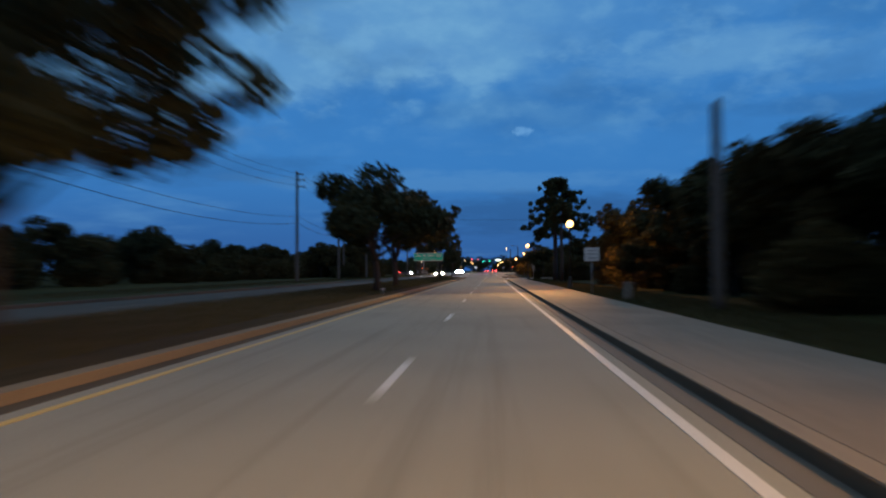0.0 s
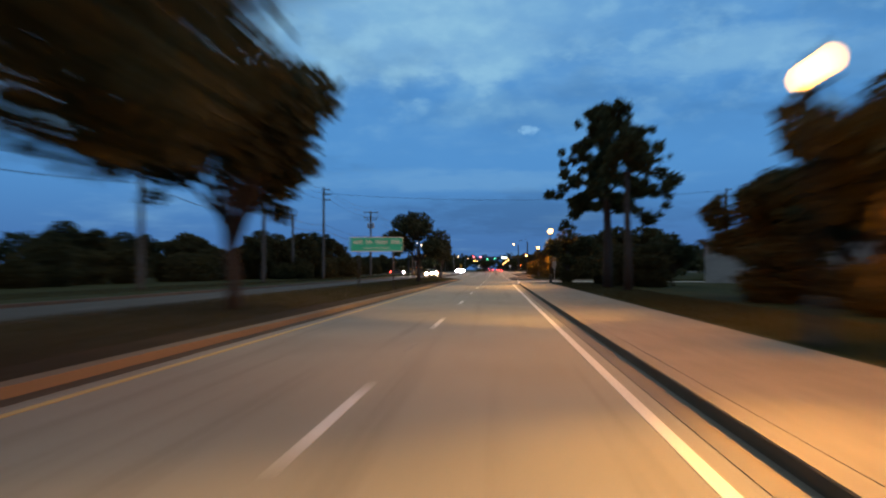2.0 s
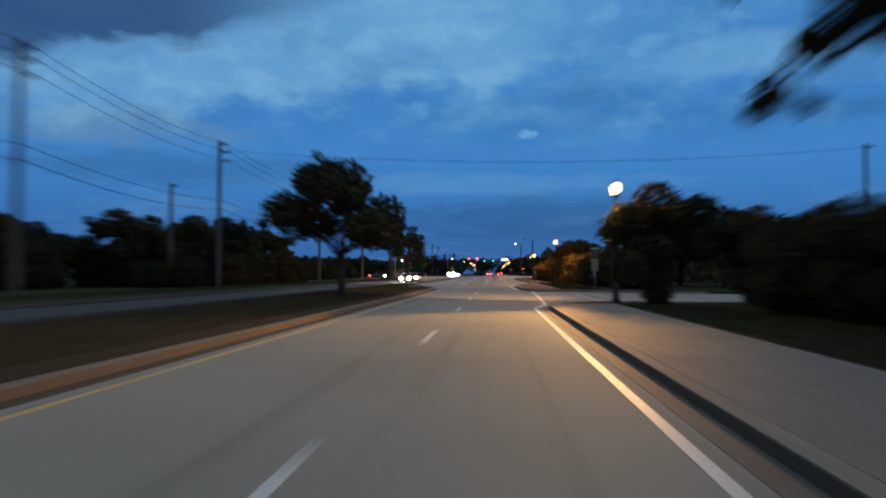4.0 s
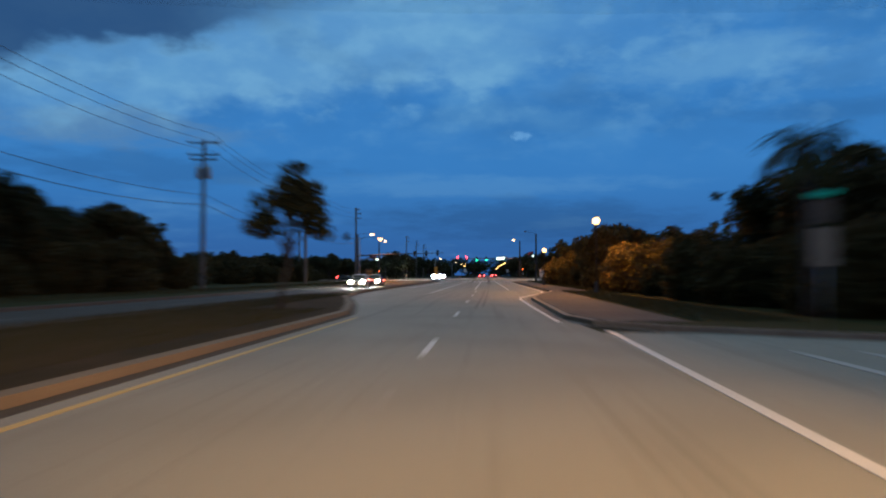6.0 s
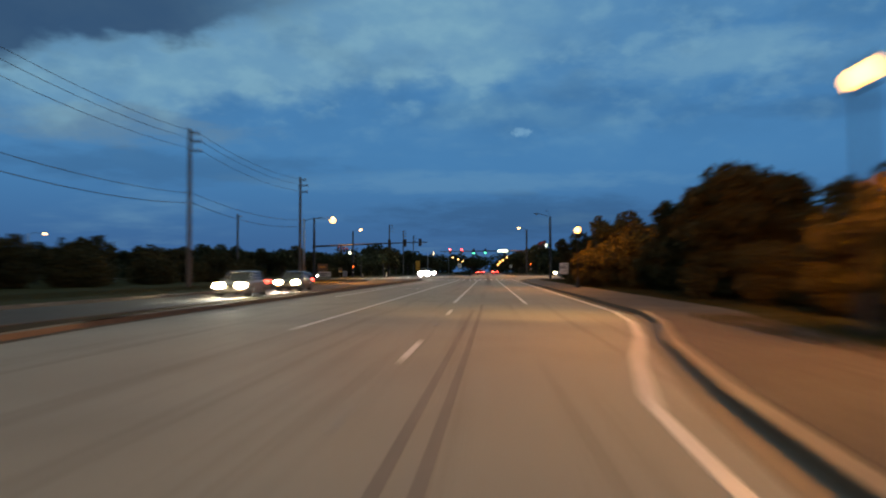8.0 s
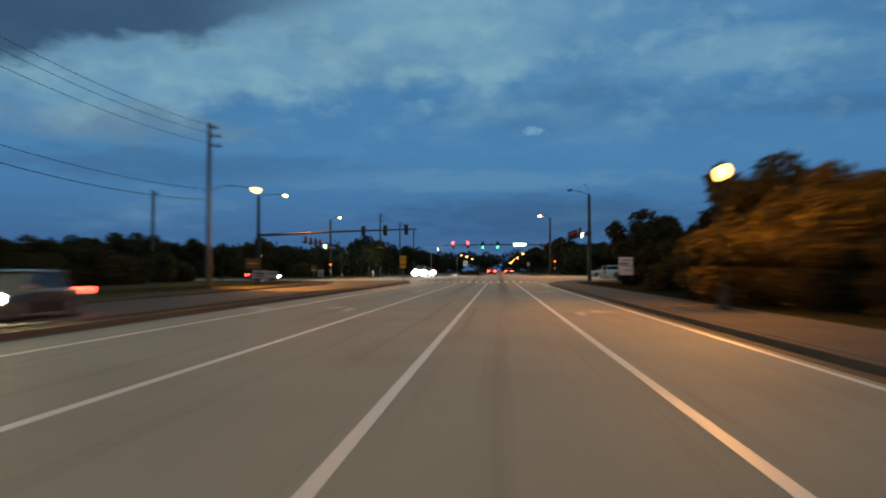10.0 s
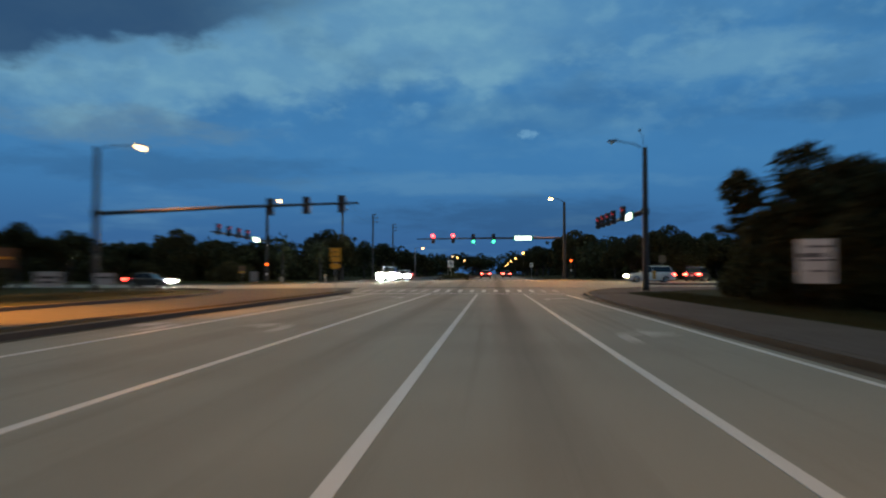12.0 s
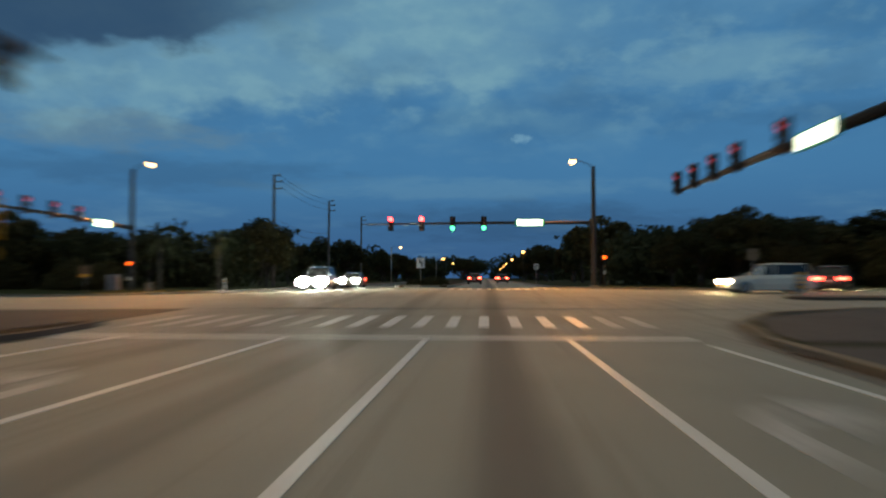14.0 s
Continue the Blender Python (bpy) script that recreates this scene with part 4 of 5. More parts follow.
def blades(name, label, areas, count, seed, height):
    """Grass tufts over strips of (x0, x1, y0, y1)."""
    r = np.random.default_rng(seed)
    w = np.array([(a[1] - a[0]) * (a[3] - a[2]) for a in areas])
    pick = r.choice(len(areas), count, p=w / w.sum())
    A = np.array(areas)[pick]
    x, y = r.uniform(A[:, 0], A[:, 1]), r.uniform(A[:, 2], A[:, 3])
    x = x + 0.00483 * (np.minimum(y, 180) - 100)
    a = r.uniform(0, 2 * np.pi, count)
    h = height * r.uniform(0.4, 1.3, count)
    lean = r.normal(0, 0.4, (count, 2)) * h[:, None]
    z0 = KERB - 0.03
    v = np.stack([np.stack([x - np.cos(a) * 0.02, y - np.sin(a) * 0.02, 0 * x + z0], 1), np.stack([x + np.cos(a) * 0.02, y + np.sin(a) * 0.02, 0 * x + z0], 1),
                  np.stack([x + lean[:, 0], y + lean[:, 1], z0 + h], 1)], 1).reshape(-1, 3)
    ob = new(name, raw(name, v.tolist(), np.arange(count * 3).reshape(-1, 3).tolist(), M["blade"]))
    return tagged(ob, label, "grass", "", "stuff")


blades("grass", "rough unmown grass beside the path", [(5.2, 8.6, -6, 108), (5.6, 8.6, 138, 176), (8.2, 11.5, 176, 270)], 60000, 2, 0.16)
blades("grass", "dark turf on the median", [(-12.2, -6.2, -6, 144), (-12.2, -9.2, 144, 165)], 60000, 3, 0.12)
blades("grass", "dark grass under the utility poles", [(-26, -20.8, 0, 270)], 30000, 4, 0.16)


# ---------------------------------------------------------------- utility line
def utility_pole(x, y, h, arms, lamp=False, label="tall weathered grey utility pole with short crossarms"):
    t = thing("utility_pole", label, "utility pole", "utility poles", m=at(x, y, KERB - 0.02))
    part("post", lathe([(0.21, -0.3), (0.2, 0.5), (0.15, h - 0.1), (0.13, h)], 12), M["pole_wood"], t, smooth=True)
    for z, l, r in arms:
        arm = part("crossarm", box(-l, r, -0.06, 0.06, z - 0.06, z + 0.06, 0.012), M["pole_wood"], t)
        for k in ((-l + 0.08, r - 0.08) if l > 0.3 else (r - 0.08,)):
            part("insulator", lathe([(0.03, z + 0.05), (0.07, z + 0.1), (0.05, z + 0.15), (0.07, z + 0.2), (0.03, z + 0.27)], 8, m=Matrix.Translation((k, 0, 0))), M["ceramic"], arm)
    return t


TIGHT = [(12.9, 0.15, 0.75), (12.2, 0.15, 0.95), (11.4, 0.15, 0.95)]
SPOTS = [(-24.0, -10), (-23.8, 26.5), (-23.3, 86), (-24.3, 114.5), (-24.8, 143), (-23.7, 176), (-24.8, 214.5), (-23.6, 246)]
for i, (x, y) in enumerate(SPOTS):
    if y == 176:
        wide = utility_pole(x, y, 12.4, [(12.2, 1.35, 1.35), (11.2, 1.3, 1.3), (10.8, 1.1, 1.1)], label="weathered utility pole with wide double crossarms and transformers")
        for k in (-0.42, 0.42):
            can = part("transformer", lathe([(0.2, 9.2), (0.22, 9.25), (0.22, 10.05), (0.18, 10.12), (0.05, 10.16)], 12, m=Matrix.Translation((k, 0, 0))), M["steel"], wide, "grey transformer can", True)
            part("bushing", lathe([(0.05, 10.15), (0.07, 10.22), (0.04, 10.3), (0.06, 10.36), (0.02, 10.45)], 8, m=Matrix.Translation((k, 0, 0))), M["ceramic"], can)
    else:
        utility_pole(x, y, 13.3, TIGHT)
utility_pole(-24.6, 338, 13.0, TIGHT)
utility_pole(-24.3, 366, 12.8, TIGHT)
utility_pole(-24.3, 395, 12.8, TIGHT)
utility_pole(-29.4, 143.3, 9.5, [(9.2, 0.15, 0.6)], label="shorter grey utility pole set further back")
utility_pole(-40, 270, 10.6, [(10.2, 0.15, 0.6)], label="shorter grey utility pole set further back")
utility_pole(7.2, 23.8, 6.7, [], label="plain grey utility pole behind the path")


def wire(name, a, b, sag, r=0.018, label="black overhead cable between utility poles"):
    pts = [a.lerp(b, k / 10) - Vector((0, 0, sag * 4 * (k / 10) * (1 - k / 10))) for k in range(11)]
    ob = new(name, mesh(name, tube(pts, r, 5), M["cable"], True))
    return tagged(ob, label, "cable", "overhead cables")


ALLP = SPOTS + [(-24.6, 338), (-24.3, 366)]
for (xa, ya), (xb, yb) in zip(ALLP, ALLP[1:]):
    if yb - ya > 60:
        continue
    for dx, z, sag, r in ((0.65, 13.1, 0.7, 0.016), (0.85, 12.4, 0.7, 0.016), (0.85, 11.6, 0.7, 0.016), (0.2, 8.0, 0.6, 0.02), (0.2, 7.2, 0.7, 0.024)):
        wire("overhead_cable", P3(xa + dx, ya, z), P3(xb + dx, yb, z), sag * (yb - ya) / 30, r)
utility_pole(33, 146, 12.9, [(12.6, 0.15, 0.7)], label="grey utility pole behind the scrub by the side street")
wire("overhead_cable", P3(-24.6, 143, 12.5), P3(33.2, 146, 12.7), 1.2, 0.02, "thin black cable slung across the road")


# ---------------------------------------------------------------- street lamps
def throw(x, y, z, way, watts):
    """The long throw of a street lamp's optic up or down the road."""
    d = bpy.data.lights.new("lamp_throw", "SPOT")
    d.energy, d.color, d.spot_size, d.spot_blend, d.shadow_soft_size = watts, (1.0, 0.48, 0.13), radians(50), 1.0, 0.22
    ob = new("lamp_throw", d)
    ob.matrix_basis = look(P3(x, y, z), P3(-1.0, y + way * 14, 0))


def post_lamp(x, y, h, watts, back=1.0, globe=500):
    """A post-top lamp: fluted base, slim pole, glowing acorn globe and cap."""
    t = thing("street_lamp", "black post-top street lamp with a glowing amber globe", "street lamp", "post-top lamps", m=at(x, y, KERB - 0.02))
    part("base", lathe([(0.2, -0.05), (0.2, 0.12), (0.15, 0.2), (0.13, 0.6), (0.1, 0.75), (0.07, 0.85)], 12), M["bronze"], t, smooth=True)
    part("pole", lathe([(0.065, 0.8), (0.05, h - 0.42), (0.08, h - 0.37), (0.1, h - 0.26)], 10), M["bronze"], t, smooth=True)
    g = part("globe", lathe([(0.1, h - 0.26), (0.2, h - 0.15), (0.24, h), (0.2, h + 0.13), (0.1, h + 0.22)], 14), M["glow_sodium"], t, "glowing amber glass globe", True)
    g.visible_shadow = False
    part("cap", lathe([(0.12, h + 0.21), (0.1, h + 0.26), (0.03, h + 0.32), (0.02, h + 0.4)], 10), M["bronze"], t, smooth=True)
    part("holder", lathe([(0.1, h - 0.36), (0.24, h - 0.29), (0.24, h - 0.27), (0.11, h - 0.265)], 14), M["bronze"], t, smooth=True)
    if watts:
        lamp_light(P3(x, y, h + KERB), globe, SODIUM, 0.22)
        throw(x, y, h + KERB, -1, watts * back)
        throw(x, y, h + KERB, 1, watts)


# the lamp at y=-7 stays unseen; it is added to light the first stretch
for x, y, h, w, k, g in ((5.5, -7, 4.7, 12000, 1, 700), (5.45, 51.5, 4.55, 8500, 1.0, 2000), (5.5, 112, 5.1, 15000, 0.8, 900), (7.5, 170, 5.2, 9000, 0.15, 4200), (7.2, 213.6, 4.6, 2200, 0.5, 2800)):
    post_lamp(x, y, h, w, k, g)
for x, y in ((6.2, 382), (6.2, 437)):
    post_lamp(x, y, 5.2, 6000)
for k in range(4):
    post_lamp(6.2 + 0.3 * k, 492 + 55 * k, 5.2, 0)
for k in range(3):
    post_lamp(-11.4, 447 + 55 * k, 5.8, 0)


def arm_lamp(t, base, tip, lit, drop=0.25, slim=1.0):
    """A bracket arm with a flat luminaire at its end."""
    base, tip = Vector(base), Vector(tip)
    arm = part("lamp_arm", tube([base, base.lerp(tip, 0.4) + Vector((0, 0, drop)), tip + Vector((0, 0, 0.06))], [0.04 * slim, 0.035 * slim, 0.03 * slim], 8), M["bronze"], t, smooth=True)
    d = (tip - base).normalized()
    m = Matrix.Translation(tip) @ Vector((d.x, d.y, 0)).to_track_quat("X", "Z").to_matrix().to_4x4()
    hb = box(-0.1 * slim, 0.6 * slim, -0.15 * slim, 0.15 * slim, 0.0, 0.14 * slim, 0.04 * slim)
    hb.transform(m)
    head = part("luminaire", hb, M["bronze"] if not lit else M["steel"], t, smooth=False)
    k = 2.3 if lit == "sodium" else 1.8 if lit else 0.9 * slim
    lb = lathe([(0.02, -0.16 * k), (0.14 * k, -0.1 * k), (0.17 * k, -0.02), (0.17 * k, 0.01)], 12, m=m @ Matrix.Translation((0.3 * slim, 0, 0)))
    lens = part("lens", lb, M["glow_sodium"] if lit == "sodium" else M["glow_lamp"] if lit else M["unlit"], head, "glowing lamp lens" if lit else "", True)
    lens.visible_shadow = False


lamp_pole = thing("street_lamp", "sodium street lamp on a long bracket by a utility pole", "street lamp", m=at(-22.5, 243.6, KERB - 0.02))
part("pole", lathe([(0.16, -0.2), (0.13, 3), (0.09, 7.9)], 12), M["steel"], lamp_pole, smooth=True)
arm_lamp(lamp_pole, (0, 0, 7.6), (3.3, 0, 7.65), "sodium", 0.3)
spot = bpy.data.lights.new("lamp_light", "SPOT")
spot.energy, spot.color, spot.spot_size, spot.spot_blend, spot.shadow_soft_size = 17000, SODIUM, radians(92), 0.5, 0.25
new("lamp_light", spot).matrix_basis = look(P3(-18.9, 243.6, 7.3), P3(-17.6, 245.5, 0))
for x, y, h, reach in ((-86, 287, 8.6, 2.9), (-21.2, 416, 7.8, 1.8), (-21.2, 560, 9.0, 1.8)):
    t = thing("street_lamp", "tall grey street lamp with a lit bracket head", "street lamp", m=at(x, y, KERB))
    part("pole", lathe([(0.14, -0.2), (0.12, 3), (0.08, h)], 10), M["steel"], t, smooth=True)
    arm_lamp(t, (0, 0, h - 0.15), (reach, 0, h), "led")


# ---------------------------------------------------------------- signal masts
def signal_head(mast, m, lit, back=False, n=3):
    """A three-lamp signal: housing, lenses and visors. It faces -y in its own space."""
    hgt = 0.39 * n
    hb = box(-0.23, 0.23, -0.1, 0.1, -hgt / 2, hgt / 2, 0.03)
    hb.transform(m)
    head = part("signal_head", hb, M["black"], mast)
    for i, c in enumerate(("red", "amber", "green")[:n]):
        z = hgt / 2 - 0.195 - 0.39 * i
        on = c == lit
        lb = lathe([(0.205, 0.0), (0.203, 0.06), (0.15, 0.16), (0.01, 0.21)], 14, m=m @ Matrix.Translation((0, -0.1, z)) @ pose(0, 0, 0, 90, 0, 0))
        part("lens", lb, M["glow_" + c] if on else M["glow_aside"] if lit == "aside" and c == "red" else M["dim_red"], head, "lit %s signal lens" % c if on else "", True)
        vb = bmesh.new()
        ring = [[vb.verts.new(m @ Vector((0.212 * math.cos(a), -0.1 - d, z + 0.212 * math.sin(a)))) for a in (math.pi * (k / 8 * 1.3 - 0.15) for k in range(9))] for d in (0, 0.2)]
        for k in range(8):
            vb.faces.new((ring[0][k], ring[0][k + 1], ring[1][k + 1], ring[1][k]))
        part("visor", vb, M["black"], head)


def mast(x, y, turn, reach, arm_z, tip_z, top, heads, sign=None, lamp=None, label="", flip=False, lift=0.0, girth=1.0):
    """A signal mast; its arm runs along +x of its own space before turning."""
    t = thing("signal_mast", label, "traffic signal", "junction signal masts", m=at(x, y, KERB - 0.02, turn))
    part("base", box(-0.34, 0.34, -0.34, 0.34, -0.1, 0.1, 0.03), M["concrete"], t)
    part("pole", lathe([(0.25, 0.05), (0.23, 0.4), (0.2, arm_z), (0.16, top - 0.05), (0.12, top)], 14), M["bronze"], t, smooth=True)
    part("arm", tube([(0, 0, arm_z), (reach * 0.5, 0, (arm_z + tip_z) / 2 + 0.06), (reach, 0, tip_z)], [0.15 * girth, 0.12 * girth, 0.07 * girth], 10), M["bronze"], t, smooth=True)
    part("collar", lathe([(0.24, arm_z - 0.25), (0.27, arm_z - 0.22), (0.27, arm_z + 0.22), (0.24, arm_z + 0.25)], 12), M["bronze"], t)
    for d, lit in heads:
        z = arm_z + (tip_z - arm_z) * d / reach
        m = Matrix.Translation((d, 0, z + lift)) @ pose(0, 0, 0, 0, 0, 180 if flip else 0) @ Matrix.Translation((0, -0.24, 0))
        signal_head(t, m, lit)
    if sign:
        d, half, up = sign
        sb = box(d - half + 0.12, d + half + 0.06, 0.17, 0.29, arm_z + up - 0.31, arm_z + up + 0.31, 0.02)
        s = part("name_sign", sb, M["green"], t, "lit street-name sign box")
        for sy in (0.294, 0.166):
            part("panel", box(d - half + 0.28, d + half - 0.1, sy - 0.004, sy + 0.004, arm_z + up - 0.25, arm_z + up + 0.25), M["glow_sign"], s, "glowing pale sign panel")
    if lamp:
        arm_lamp(t, (0, 0, top - 0.1), lamp[0], lamp[1], 0.15)
        if not lamp[1]:
            arm_lamp(t, (0, 0, top - 0.1), (-lamp[0][0] - 1.3, lamp[0][1] * 0.35, lamp[0][2] + 0.35), "", 0.35, 0.5)
    return t


# arms turned: 180 runs to -x, 0 to +x, 90 to +y, -90 to -y
mast(8.75, 316.5, 180, 19.0, 5.3, 5.2, 10.0, [(6.0 + 3.1, "green"), (9.1 + 2.6, "green"), (14.3, "red"), (16.9, "red")], (5.2, 1.25, 0.0), ((1.5, 0.6, 10.35), "led"), "dark bronze mast arm with two green and two red signals", flip=True)
mast(10.22, 273.7, 90, 21.4, 5.6, 5.9, 10.1, [(6.9, "aside"), (11.6, "aside"), (14.6, "aside"), (17.6, "aside"), (20.6, "aside")], (4.6, 1.3, 0.0), ((0.4, 1.9, 10.6), ""), "dark mast arm over the crossing street with signals edge-on", flip=True, lift=0.32, girth=1.25)
mast(-27.6, 270.2, 0, 18.2, 5.35, 6.0, 9.95, [(12.1, ""), (14.6, ""), (17.0, "")], None, ((2.8, 0, 9.95), "led"), "dark mast arm with signals seen from behind", flip=True)
mast(-29.5, 314.2, -90, 18.7, 5.35, 5.6, 10.25, [(8.5, "aside"), (11.5, "aside"), (14.5, "aside"), (17.5, "aside")], (5.0, 1.25, 0.0), ((0.5, 1.5, 10.6), "led"), "dark mast arm over the crossing street with signals edge-on", flip=True, lift=0.3, girth=1.15)
for p, w in (((7.2, 315.9, 10.2), 12000), ((-24.6, 270.3, 9.8), 5500), ((-27.7, 313.6, 10.4), 14000)):
    down = bpy.data.lights.new("lamp_light", "SPOT")
    down.energy, down.color, down.spot_size, down.spot_blend, down.shadow_soft_size = w, (1.0, 0.40, 0.09), radians(112), 0.6, 0.2
    new("lamp_light", down).matrix_basis = look(P3(*p), P3(p[0] * 0.75, p[1] - 9, 0))


def walk_post(x, y, lit, label):
    t = thing("walk_signal", label, "pedestrian signal", "pedestrian signals", m=at(x, y, KERB - 0.02))
    part("post", lathe([(0.09, -0.05), (0.06, 0.15), (0.055, 2.2)], 10), M["bronze"], t, smooth=True)
    h = part("housing", box(-0.22, 0.22, -0.12, 0.12, 2.15, 2.6, 0.03), M["black"], t)
    part("hand_lens", lathe([(0.15, 0), (0.14, 0.02), (0.05, 0.04)], 12, m=Matrix.Translation((0, -0.12, 2.38)) @ pose(0, 0, 0, 90, 0, 0)), M["glow_orange"], h, "lit orange stop hand")
    part("push_button", box(-0.07, 0.07, -0.15, -0.05, 1.0, 1.3, 0.02), M["white"], t)


walk_post(9.55, 316.2, True, "pedestrian signal showing an orange hand by the mast")
walk_post(-29.3, 313.6, True, "pedestrian signal showing an orange hand on the far corner")


# ---------------------------------------------------------------- signs
def sign(name, x, y, w, h, z, mat, label, bars=(), legs=(0,), turn=0.0, ink="white", rim=None, leg_r=0.035, leg_mat="steel"):
    """A flat sign facing -y on round posts; bars stand for its writing."""
    t = thing(name, label, "road sign", m=at(x, y, KERB - 0.02, turn))
    for k in legs:
        part("post", lathe([(leg_r, -0.3), (leg_r, z + h / 2 - 0.04)], 8, m=Matrix.Translation((k, 0.04, 0))), M[leg_mat], t, smooth=True)
    p = part("panel", box(-w / 2, w / 2, -0.02, 0.0, z - h / 2, z + h / 2, 0.006), M[mat], t)
    if rim:
        for x0, x1, z0, z1 in ((-w / 2, w / 2, h / 2 - 0.05, h / 2), (-w / 2, w / 2, -h / 2, -h / 2 + 0.05), (-w / 2, -w / 2 + 0.05, -h / 2 + 0.05, h / 2 - 0.05), (w / 2 - 0.05, w / 2, -h / 2 + 0.05, h / 2 - 0.05)):
            part("rim", box(x0 + 0.012, x1 - 0.012, -0.025, -0.021, z + z0, z + z1), M[rim], p)
    for bx, bz, bw, bh in bars:
        part("bar", box(bx - bw / 2, bx + bw / 2, -0.026, -0.021, z + bz - bh / 2, z + bz + bh / 2), M[ink], p)
    return t


sign("street_name_sign", -7.45, 85.3, 3.4, 0.92, 2.92, "green", "long green street-name sign with white lettering on steel posts",
     [(-1.36 + 0.2 * k, 0.14, 0.1, 0.24) for k in range(15) if k not in (3, 6, 11)] + [(-0.75 + 0.13 * k, -0.24, 0.07, 0.1) for k in range(13) if k not in (4, 8)], (-1.1, 1.1), rim="white", leg_r=0.05, leg_mat="bronze")
sign("roadside_sign", 5.27, 39, 0.78, 0.72, 2.12, "white", "square white roadside sign with dark lettering on a post", [(0, 0.2, 0.5, 0.05), (0, 0.02, 0.54, 0.05), (0, -0.2, 0.44, 0.06)], ink="dull")
sign("notice_board", 9.4, 245, 1.06, 1.36, 1.66, "white", "weathered white notice board on two posts in rough grass", [(0.08, 0.45, 0.7, 0.07), (-0.1, 0.18, 0.72, 0.13), (0.05, 0.03, 0.82, 0.06), (0.1, -0.3, 0.6, 0.05)], (-0.44, 0.44), ink="car_grey", leg_mat="bronze", leg_r=0.04)
plate = sign("warning_sign", -10.95, 270.3, 0.68, 0.92, 2.52, "amber", "amber warning sign with an oval plate on the median nose", [(0, 0.2, 0.4, 0.05), (0, -0.12, 0.46, 0.05)], ink="black")
part("oval_plate", lathe([(0.4, 0), (0.42, 0.01), (0.4, 0.02)], 20, m=Matrix.Translation((0, -0.05, 1.76)) @ Matrix.Diagonal((0.84, 1, 0.5, 1)) @ pose(0, 0, 0, 90, 0, 0)), M["amber"], plate)
sign("arrow_sign", -6.3, 323.7, 0.75, 0.95, 2.1, "white", "white sign with a black arrow on the far median nose", [(-0.1, 0.15, 0.12, 0.4), (0.12, -0.1, 0.12, 0.45), (0.0, 0.05, 0.3, 0.08)], ink="black")
sign("estate_sign", -23.5, 258.5, 1.5, 0.8, 0.95, "dull", "low weathered white sign board on the far verge", [(0, 0.1, 1.0, 0.12), (0, -0.15, 0.8, 0.1)], (-0.6, 0.6), ink="black", leg_mat="pole_wood")
sign("estate_sign", -24.6, 266, 1.3, 0.75, 0.9, "dull", "low weathered white sign board on the far verge", [(0, 0.1, 0.9, 0.12)], (-0.5, 0.5), ink="black", leg_mat="pole_wood")
sign("board_sign", -22.3, 253.0, 1.4, 0.9, 1.95, "brown", "brown wooden sign board on the far verge", [(0, 0.0, 0.9, 0.1)], (-0.6, 0.6), ink="amber", leg_mat="pole_wood")
sign("board_sign", -31.6, 311, 0.9, 1.0, 1.7, "brown", "small brown sign with an amber strip on the far corner", [(0, -0.3, 0.7, 0.22)], ink="amber")
back = sign("sign_back", 7.6, 134.7, 0.5, 0.9, 1.95, "path", "grey backs of two road signs on one steel post", [], (0,))
part("upper_panel", box(-0.25, 0.25, -0.02, 0.0, 2.5, 3.05, 0.006), M["dim_kerb"], back, "darker grey upper sign back")
part("name_blade", box(-0.32, 0.32, -0.012, 0.0, 3.12, 3.26, 0.004), M["green"], back, "small green street-name blade")
sign("small_sign", 6.4, 352, 0.6, 0.75, 2.2, "white", "small white roadside sign past the junction", [(0, 0.1, 0.4, 0.1), (0, -0.15, 0.35, 0.1)], ink="black")
sign("median_marker", -5.95, 39.5, 0.16, 0.12, 0.3, "dull", "small white reflective marker on the median", [], leg_r=0.02)
for x, y in ((5.85, 32), (-27.0, 312.2)):
    t = thing("utility_box", "pale squat utility box in the grass", "utility box", m=at(x, y, KERB - 0.02))
    part("body", box(-0.18, 0.18, -0.15, 0.15, -0.1, 0.72, 0.02), M["path"], t)
    part("lid", box(-0.2, 0.2, -0.17, 0.17, 0.725, 0.77, 0.012), M["concrete"], t)
    part("door", box(-0.14, 0.14, -0.158, -0.152, 0.1, 0.62), M["concrete"], t)
sign("object_marker", 14.3, 289.9, 0.3, 0.75, 0.75, "amber", "yellow object marker on the divider nose", [(0, 0.2, 0.26, 0.08), (0, 0.0, 0.26, 0.08), (0, -0.2, 0.26, 0.08)], ink="black", leg_r=0.025)
sign("sign_back", 20.2, 312.5, 0.9, 0.9, 2.5, "dim_kerb", "square grey back of a road sign on a post", [])
t = thing("marker_post", "short pale marker post on the far corner", "post", m=at(-22.3, 316.2, KERB - 0.02))
part("post", lathe([(0.09, -0.1), (0.09, 0.9), (0.07, 0.97), (0.02, 1.0)], 10), M["white"], t, smooth=True)
part("band", lathe([(0.094, 0.7), (0.094, 0.82)], 10), M["amber"], t)
t = thing("signal_cabinet", "grey steel signal cabinet on the far corner", "cabinet", m=at(-31.4, 315, KERB - 0.02))
part("body", box(-0.45, 0.45, -0.35, 0.35, -0.1, 1.5, 0.03), M["steel"], t)
part("door", box(-0.4, 0.4, -0.37, -0.352, 0.15, 1.4, 0.005), M["steel"], t)
part("handle", box(0.25, 0.3, -0.4, -0.371, 0.7, 0.85, 0.005), M["black"], t)

